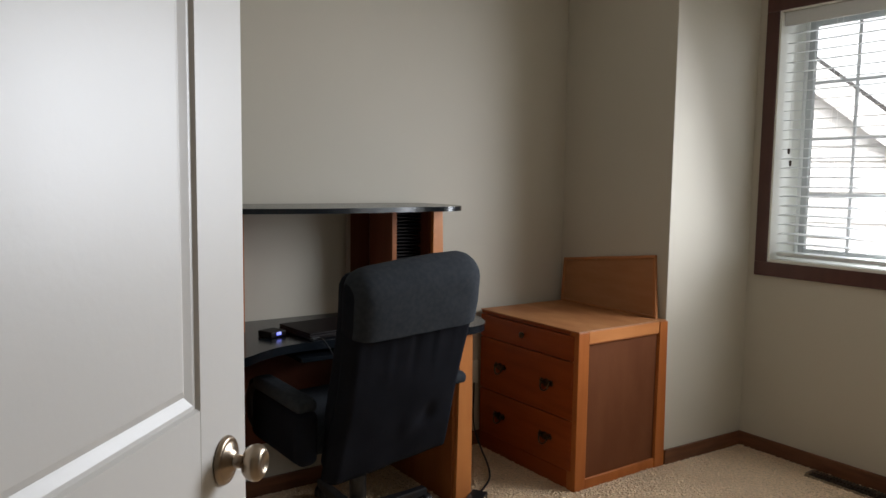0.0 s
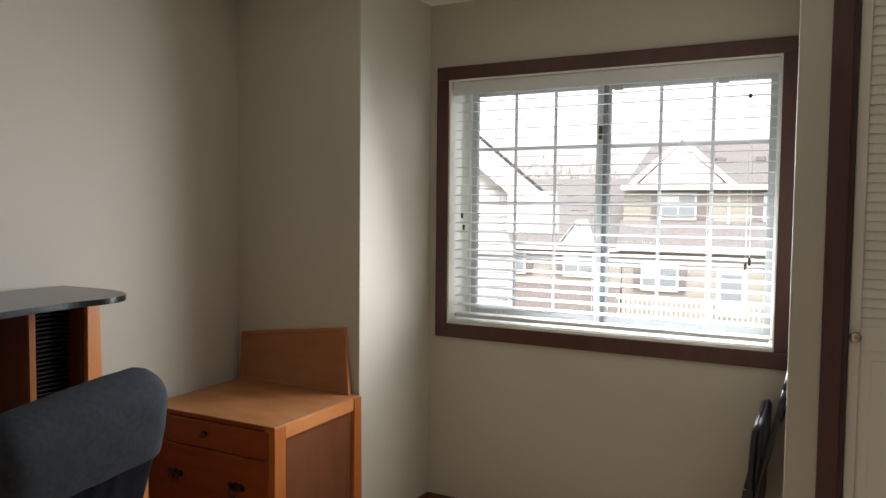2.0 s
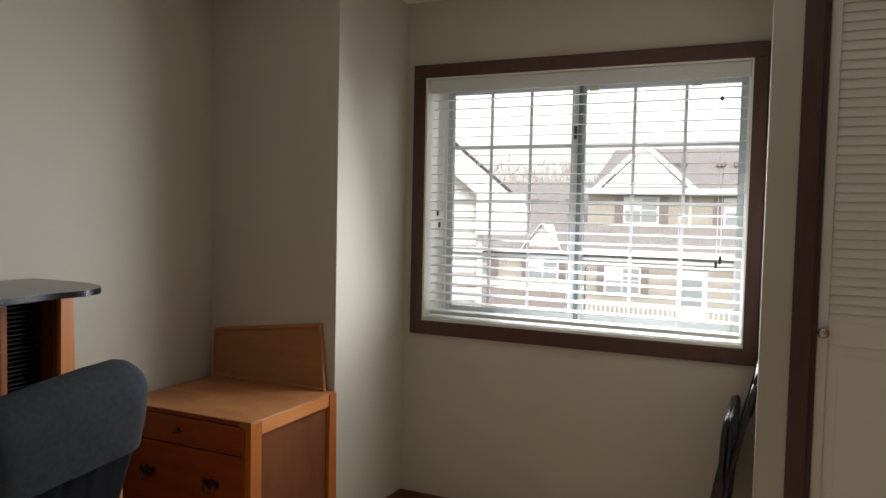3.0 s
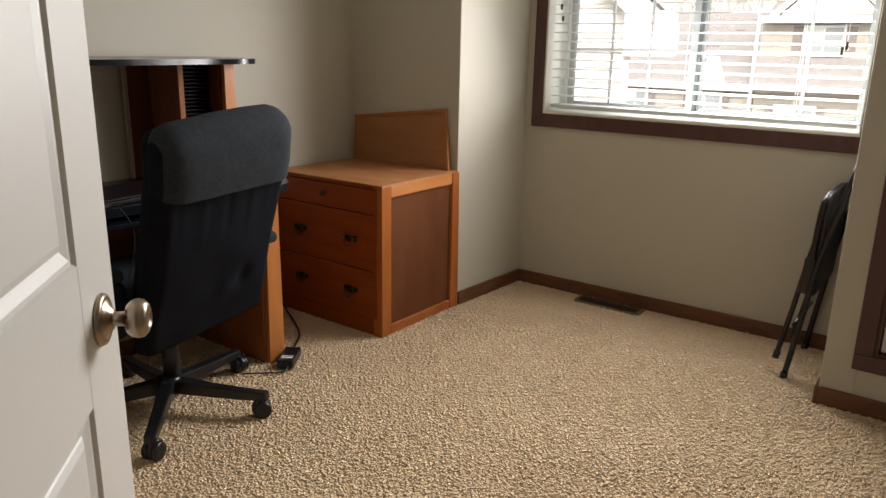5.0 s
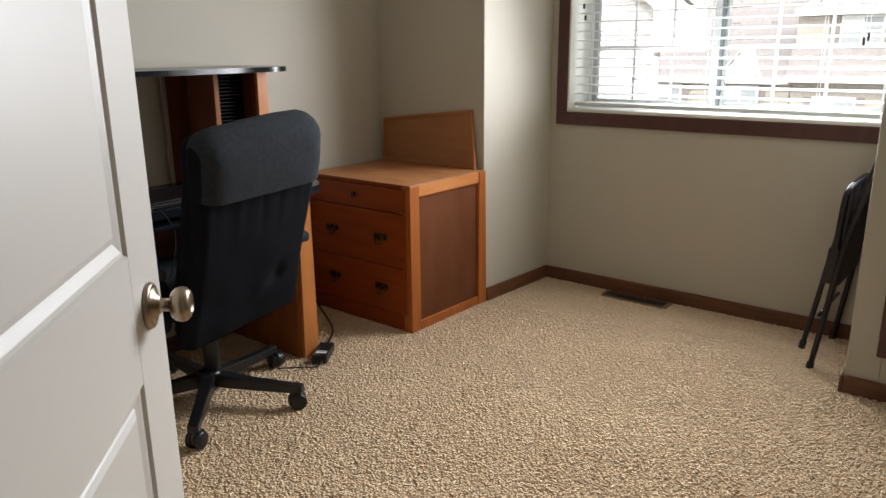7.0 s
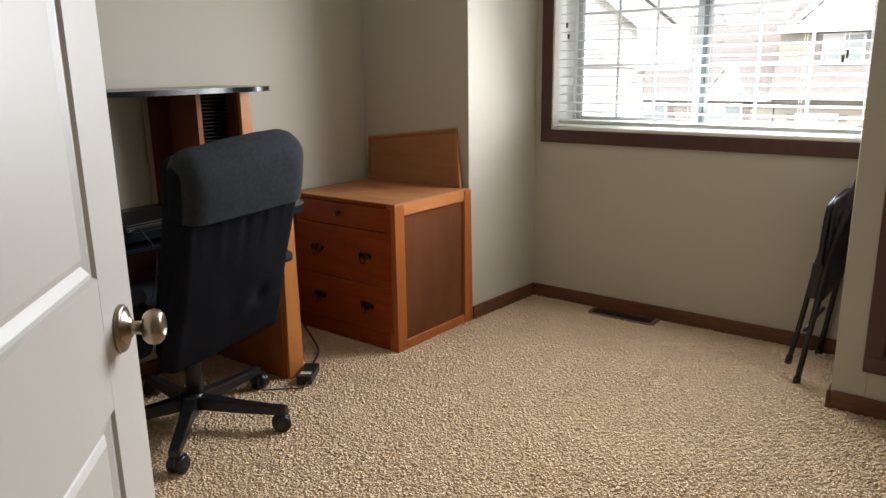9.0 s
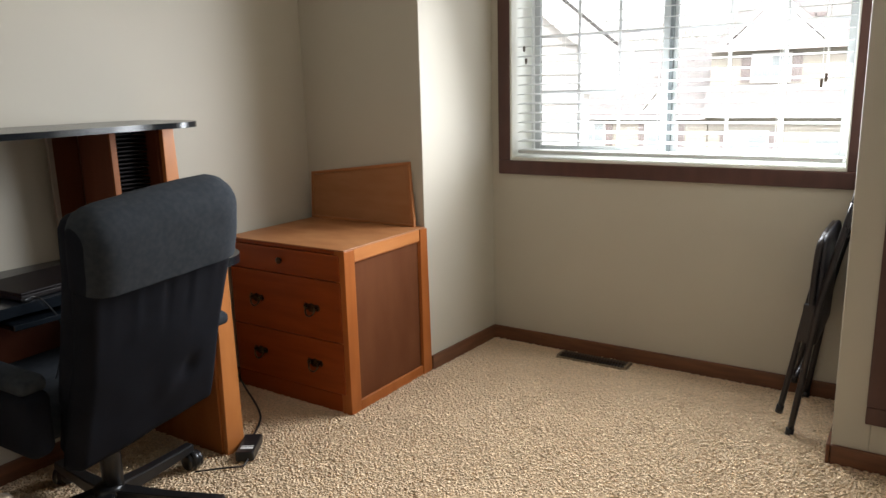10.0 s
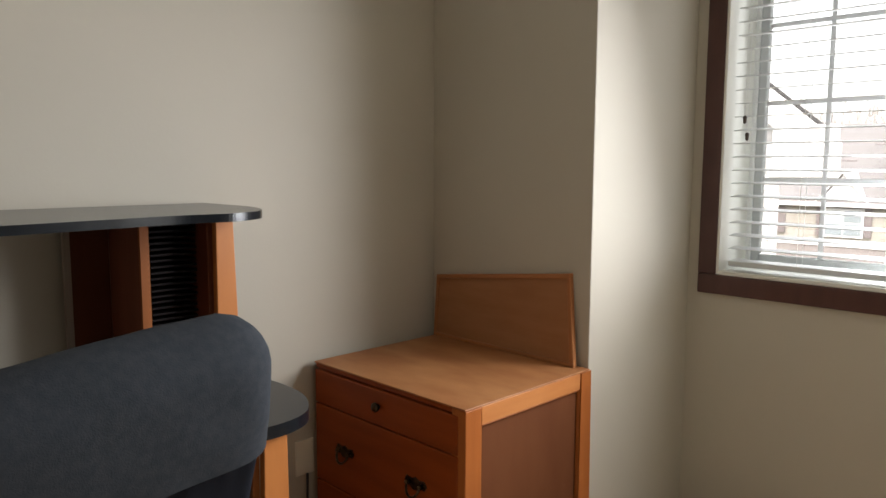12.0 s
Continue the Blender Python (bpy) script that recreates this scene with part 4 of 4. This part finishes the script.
# ---- floor register ----
vent = thing("floor_register", Matrix.Translation((3.985, 3.145, 0.014)), "brown metal floor register set in the carpet below the window", "vent")
bm = box((-0.044, -0.17, 0.0), (-0.038, 0.17, 0.012), 0.002)
box((0.038, -0.17, 0.0), (0.044, 0.17, 0.012), 0.002, 2, bm)
box((-0.038, -0.17, 0.0), (0.038, -0.158, 0.018), 0.002, 2, bm)
box((-0.038, 0.158, 0.0), (0.038, 0.17, 0.018), 0.002, 2, bm)
part("frame", bm, M_VENTF, vent)
# flat black sheet paints the shade inside the register; no duct below
part("well", box((-0.038, -0.158, 0.0), (0.038, 0.158, 0.004)), M_DARK, vent)
fin = mesh_of("fin", box((-0.036, -0.0015, 0.004), (0.036, 0.0015, 0.016)), M_VENT)
for i in range(22):
    f = new("fin", fin)
    f.parent = vent
    f.location = (0, -0.15 + i * 0.0143, 0)
part("bar", box((-0.003, -0.158, 0.010), (0.003, 0.158, 0.0175)), M_VENT, vent)

# ---- ceiling fitting over the cabinet ----
det = thing("smoke_detector", Matrix.Translation((3.42, 4.34, H)), "round white smoke detector on the ceiling", "smoke detector")
part("body", lathe([(0.066, 0.0), (0.066, -0.012), (0.058, -0.03), (0.03, -0.036), (0.004, -0.037)], 32), M_OUTLET, det, smooth=True)


# ---- outdoors ----
GZ = -3.1
structure("ground", box((-400, -900, GZ - 0.5), (1500, 900, GZ)), M_GRASS)
structure("road", box((14, -80, GZ), (21, 120, GZ + 0.02)), M_ASPHALT)


def siding(bm, x, y0, y1, z0, z1, step=0.2):
    """Lapped boards on a wall that faces -x."""
    z = z0
    while z < z1 - 0.01:
        zt = min(z + step, z1)
        b = bmesh.new()
        v = [b.verts.new(p) for p in ((x - 0.03, y0, z), (x - 0.03, y1, z), (x, y1, zt), (x, y0, zt), (x, y0, z), (x, y1, z))]
        b.faces.new(v[:4]), b.faces.new((v[0], v[4], v[5], v[1]))
        merge(bm, b)
        z = zt
    return bm


def house_window(parent, x, y0, y1, z0, z1, shutters=0.0):
    w = part("window", box((x - 0.10, y0 - 0.08, z0 - 0.08), (x - 0.04, y1 + 0.08, z1 + 0.08)), M_SIDEW, parent)
    ym, zm = (y0 + y1) / 2, (z0 + z1) / 2
    for a, b in ((y0, ym - 0.03), (ym + 0.03, y1)):
        for c, d in ((z0, zm - 0.03), (zm + 0.03, z1)):
            part("pane", box((x - 0.12, a, c), (x - 0.101, b, d)), M_GLASSDARK if d < z1 - 0.01 or a == y0 else M_CURTAIN, w)
    if shutters:
        for a, b in ((y0 - 0.1 - shutters, y0 - 0.1), (y1 + 0.1, y1 + 0.1 + shutters)):
            part("shutter", box((x - 0.09, a, z0 - 0.05), (x - 0.04, b, z1 + 0.05)), M_SHUTTER, parent, "dark brown louvred shutter")


def roof_slab(a, b, c, d, t=0.15):
    """A roof plane with four corners and a thickness."""
    bm = bmesh.new()
    lo = [bm.verts.new(p) for p in (a, b, c, d)]
    hi = [bm.verts.new((p[0], p[1], p[2] + t)) for p in (a, b, c, d)]
    bm.faces.new(lo), bm.faces.new(hi)
    for i in range(4):
        bm.faces.new((lo[i], lo[(i + 1) % 4], hi[(i + 1) % 4], hi[i]))
    return bm


def gable(bm, x, y0, y1, z0, zt, depth=0.2):
    b = bmesh.new()
    f = [b.verts.new(p) for p in ((x, y0, z0), (x, y1, z0), (x, (y0 + y1) / 2, zt))]
    k = [b.verts.new((v.co.x + depth, v.co.y, v.co.z)) for v in f]
    b.faces.new(f), b.faces.new(k)
    for i in range(3):
        b.faces.new((f[i], f[(i + 1) % 3], k[(i + 1) % 3], k[i]))
    return merge(bm, b) if bm else b


# taller row house opposite
hx = 33.0
rh = thing("row_house", Matrix(), "two-storey cream-sided row house with red-brown roof across the street", "house")
bm = box((hx + 0.01, -14, GZ), (hx + 9, 9.9, 2.6))
siding(bm, hx, -14, 9.9, GZ, 2.6, 0.22)
part("wall", bm, M_SIDING, rh, "cream lapped siding")
part("roof", roof_slab((hx - 0.5, -14.5, 2.55), (hx - 0.5, 9.7, 2.55), (hx + 4.5, 9.7, 4.6), (hx + 4.5, -14.5, 4.6)), M_ROOF, rh)
part("roof", roof_slab((hx + 4.5, -14.5, 4.6), (hx + 4.5, 9.7, 4.6), (hx + 9.5, 9.7, 2.55), (hx + 9.5, -14.5, 2.55)), M_ROOF, rh)
part("fascia", box((hx - 0.56, -14.5, 2.42), (hx - 0.48, 9.9, 2.66)), M_SIDEW, rh, "white fascia board")
for yc in (7.45, -2.5):
    g = gable(None, hx - 0.45, yc - 1.75, yc + 1.75, 2.66, 4.35)
    part("gable", g, M_SIDEW, rh, "white clapboard gable")
    bm = box((hx - 0.5, yc - 1.95, 2.5), (hx + 0.1, yc + 1.95, 2.66))
    part("gable_band", bm, M_SIDEW, rh)
    for sg in (-1, 1):
        part("gable_roof", roof_slab((hx - 0.46, yc + sg * 2.05, 2.55), (hx - 0.46, yc, 4.47), (hx + 4.2, yc, 4.47), (hx + 4.2, yc + sg * 2.05, 2.55), 0.12), M_ROOF, rh)
        part("rake", beam((hx - 0.50, yc + sg * 2.08, 2.60), (hx - 0.50, yc, 4.50), 0.05, 0.22, 0), M_SIDEW, rh, "white rake board")
    house_window(rh, hx, yc - 0.52, yc + 0.80, 1.25, 2.24, 0.36)
    part("wall_recess", box((hx - 0.08, yc - 1.9, 0.9), (hx - 0.031, yc - 1.8, 2.5)), M_SIDEW, rh)
for yc in (3.66, 0.4, -6.5, -10.0):
    house_window(rh, hx, yc - 0.55, yc + 0.55, 1.22, 2.24, 0.38)
part("porch_roof", roof_slab((hx - 0.7, -14, 0.02), (hx - 0.7, 10.0, 0.02), (hx, 10.0, 1.10), (hx, -14, 1.10), 0.06), M_ROOF, rh, "red-brown shingle pent roof")
part("pent_fascia", box((hx - 0.76, -14, -0.16), (hx - 0.69, 10.0, 0.06)), M_SIDEW, rh, "white fascia of the pent roof")
part("pent_soffit", box((hx - 0.69, -14, -0.12), (hx - 0.04, 10.0, -0.08)), M_SIDEW, rh)
for yc in (8.27, -1.8, -8.0):
    house_window(rh, hx - 0.1, yc - 0.70, yc + 0.70, -1.80, -0.78, 0.30)
for yc in (5.4, -4.8):
    part("door", box((hx - 0.1, yc - 0.6, GZ + 0.3), (hx - 0.04, yc + 0.6, -0.75)), M_CURTAIN, rh, "pale glazed patio door")
    part("pane", box((hx - 0.13, yc - 0.40, -2.30), (hx - 0.101, yc + 0.40, -1.05)), M_GLASSDARK, rh)
railing = thing("porch_railing", Matrix.Translation((hx - 2.1, 0, GZ)), "white porch railing with balusters in front of the row house", "railing")
part("rail", box((0, -12, 1.02), (0.1, 9.6, 1.10)), M_SIDEW, railing)
part("rail", box((0, -12, 0.35), (0.1, 9.6, 0.42)), M_SIDEW, railing)
bal = mesh_of("baluster", box((0.02, -0.03, 0.4), (0.08, 0.03, 1.03)), M_SIDEW)
for i in range(110):
    o = new("baluster", bal)
    o.parent = railing
    o.location = (0, 9.5 - i * 0.19, 0)
for y in (6.6, 6.2, 4.6, 3.9, 2.8, 1.5, -1):
    v = part("roof_vent", box((hx + 1.9 + 0.2 * math.sin(y), y - 0.18, 3.70), (hx + 2.25, y + 0.18, 3.90), 0.03), M_SHUTTER, rh, "small brown roof vent")

# lower house beyond, to its left
lh = thing("low_house", Matrix(), "low cream house with brown shingle roof across the street", "house")
bm = box((hx + 0.01, 9.95, GZ), (hx + 8, 24, -0.10))
siding(bm, hx, 9.95, 24, -1.66, -0.12, 0.22)
part("wall", bm, M_SIDING, lh, "cream lapped siding")
part("roof", roof_slab((hx - 0.4, 9.95, -0.17), (hx - 0.4, 24, -0.17), (hx + 4.6, 24, 3.0), (hx + 4.6, 9.95, 3.0)), M_ROOF, lh)
part("fascia", box((hx - 0.46, 9.95, -0.26), (hx - 0.38, 24, -0.10)), M_SIDEW, lh)
part("gable", gable(None, hx - 0.3, 11.0, 12.76, -0.12, 0.98), M_SIDEW, lh, "small white gable")
for sg in (-1, 1):
    part("gable_roof", roof_slab((hx - 0.45, 11.88 + sg * 1.0, -0.20), (hx - 0.45, 11.88, 1.04), (hx + 1.4, 11.88, 1.04), (hx + 1.4, 11.88 + sg * 1.0, -0.20), 0.07), M_SIDEW, lh)
house_window(lh, hx - 0.05, 11.20, 12.48, -1.38, -0.42, 0.26)
house_window(lh, hx - 0.05, 14.45, 15.4, -1.36, -0.42, 0.32)
part("trim_band", box((hx - 0.16, 9.95, -1.84), (hx - 0.02, 24, -1.65)), M_SIDEW, lh, "white trim band")
part("brick_base", box((hx - 0.1, 9.95, GZ), (hx, 24, -1.84)), M_BRICK, lh, "red-brown brick base")
for y, x in ((13.3, 3.1), (11.6, 3.1), (12.7, 2.0), (12.3, 2.0)):
    part("roof_vent", box((hx + x, y - 0.2, 0.08 + 0.634 * x), (hx + x + 0.35, y + 0.2, 0.30 + 0.634 * x), 0.03), M_SHUTTER, lh, "small brown roof vent")

# next-door house, close by
NH_M = Matrix.Translation((10.0, 5.12, 0)) @ pose(0, 0, 0, 0, 0, 23) @ Matrix.Translation((-10.0, -5.12, 0))
nh = thing("neighbour_house", NH_M, "white-sided house next door with steep roof and broad eave", "house")
NX, NYC = 10.0, 5.66
bm = box((NX + 0.01, NYC, GZ), (NX + 9, NYC + 7.6, 1.80))
siding(bm, NX, NYC, NYC + 7.6, GZ, 1.80, 0.18)
part("wall", bm, M_SIDEW, nh, "white lapped siding")
part("gable", gable(None, NX - 0.02, NYC, NYC + 7.6, 1.78, 4.98), M_SIDEW, nh)
sl = 0.84
for sg, y0 in ((1, 5.12), (-1, 2 * (NYC + 3.8) - 5.12)):
    yr = NYC + 3.8
    zr = 1.50 + (yr - 5.12) * sl
    part("roof", roof_slab((NX - 0.27, y0, 1.55), (NX - 0.27, yr, zr + 0.05), (NX + 9.4, yr, zr + 0.05), (NX + 9.4, y0, 1.55), 0.045), M_ROOFEDGE, nh, "dark shingle roof edge")
    part("rake", roof_slab((NX - 0.30, y0, 1.18), (NX - 0.30, yr, zr - 0.32), (NX - 0.22, yr, zr - 0.32), (NX - 0.22, y0, 1.18), 0.36), M_SIDEW, nh, "broad white rake board")
    part("soffit", roof_slab((NX - 0.22, y0, 1.36), (NX - 0.22, yr, zr - 0.14), (NX + 9.3, yr, zr - 0.14), (NX + 9.3, y0, 1.36), 0.05), M_SOFFIT, nh, "white vinyl soffit")
    part("fascia", box((NX - 0.215, y0 - 0.03 * sg, 1.20), (NX + 9.3, y0 + 0.03 * sg, 1.56)), M_SIDEW, nh, "white eave fascia")
part("eave_return", box((NX - 0.29, 5.12, 1.18), (NX - 0.21, 5.74, 1.72), 0.01), M_SIDEW, nh, "white boxed eave return")
part("downspout", box((NX - 0.10, NYC - 0.02, GZ), (NX - 0.02, NYC + 0.06, 1.35), 0.01), M_SIDEW, nh)

# bare trees behind the roofs, too far off to be counted
rng = np.random.default_rng(4)
N = 5200
pos = np.stack([rng.uniform(62, 75, N), rng.uniform(-40, 60, N), np.zeros(N)], 1)
top = 3.6 + 1.1 * np.sin(pos[:, 1] * 0.31) + 0.8 * np.sin(pos[:, 1] * 0.93 + 1) + 0.5 * np.sin(pos[:, 1] * 2.7)
pos[:, 2] = GZ + (top - GZ + 1.3) * rng.uniform(0.35, 1, N) ** 0.6
L, Wd = rng.uniform(0.5, 1.4, N), rng.uniform(0.03, 0.10, N)
ang = rng.normal(0, 0.5, N)
co = np.zeros((N, 3, 3))
co[:, 0] = pos + np.stack([np.zeros(N), -Wd, np.zeros(N)], 1)
co[:, 1] = pos + np.stack([np.zeros(N), Wd, np.zeros(N)], 1)
co[:, 2] = pos + np.stack([rng.uniform(-0.3, 0.3, N), np.sin(ang) * L, np.cos(ang) * L], 1)
me = bpy.data.meshes.new("tree_line")
me.from_pydata(co.reshape(-1, 3).tolist(), [], [(3 * i, 3 * i + 1, 3 * i + 2) for i in range(N)])
me.materials.append(M_TREE)
tagged(new("tree_line", me), label="bare leafless trees in a row behind the houses", category="trees", kind="stuff")

# ---- carpet pile ----
rng = np.random.default_rng(7)
SP = 0.0094
gx, gy = np.meshgrid(np.arange(0.62, 4.06, SP), np.arange(0.37, 4.40, SP))
tx = (gx + rng.uniform(-0.5, 0.5, gx.shape) * SP * 0.9).ravel()
ty = (gy + rng.uniform(-0.5, 0.5, gy.shape) * SP * 0.9).ravel()
keep = ((tx < EAST - 0.013) | ((ty > NOOK0 + 0.014) & (ty < NOOK1 - 0.014) & (tx < NOOKX - 0.014)))
keep &= ~((tx > 3.938) & (tx < 4.045) & (ty > 2.970) & (ty < 3.320))
keep &= ~((tx > CX0 + 0.01) & (ty > CYA + 0.01))
tx, ty = tx[keep], ty[keep]
n = len(tx)
base = np.array([(1, 0, 0), (0, 1, 0), (-1, 0, 0), (0, -1, 0), (0, 0, 1.0), (0, 0, -0.4)], float)
tri = np.array([(0, 1, 4), (1, 2, 4), (2, 3, 4), (3, 0, 4), (1, 0, 5), (2, 1, 5), (3, 2, 5), (0, 3, 5)])
rot = rng.uniform(0, 2 * np.pi, n)
sz = rng.uniform(0.0036, 0.0054, n)
ecc = rng.uniform(1.3, 2.5, n)
hgt = rng.uniform(0.0009, 0.0025, n)
tiltx, tilty = rng.normal(0, 0.0035, n), rng.normal(0, 0.0035, n)
V = np.zeros((n, 6, 3))
bx, by = base[:, 0][None] * sz[:, None] * ecc[:, None], base[:, 1][None] * sz[:, None]
V[:, :, 0] = tx[:, None] + bx * np.cos(rot)[:, None] - by * np.sin(rot)[:, None] + tiltx[:, None] * np.maximum(base[:, 2], 0)
V[:, :, 1] = ty[:, None] + bx * np.sin(rot)[:, None] + by * np.cos(rot)[:, None] + tilty[:, None] * np.maximum(base[:, 2], 0)
V[:, :, 2] = 0.018 + rng.uniform(0, 0.0013, n)[:, None] + base[:, 2][None] * hgt[:, None] + (0.0008 * np.sin(tx * 9 + ty * 4) + 0.0010 * np.sin(tx * 170 + 3 * np.sin(ty * 63)) + 0.0010 * np.sin(ty * 190 + 3 * np.sin(tx * 71) + 1))[:, None]
F = (tri[None] + (np.arange(n) * 6)[:, None, None]).reshape(-1, 3)
me = bpy.data.meshes.new("carpet_pile")
me.vertices.add(n * 6)
me.vertices.foreach_set("co", V.reshape(-1))
me.loops.add(len(F) * 3)
me.loops.foreach_set("vertex_index", F.reshape(-1))
me.polygons.add(len(F))
me.polygons.foreach_set("loop_start", np.arange(0, len(F) * 3, 3))
me.polygons.foreach_set("loop_total", np.full(len(F), 3))
me.update(calc_edges=True)
me.validate()
me.shade_smooth()
me.materials.append(M_TUFT)
tagged(new("carpet", me), label="beige shag carpet covering the floor", category="carpet", kind="stuff")
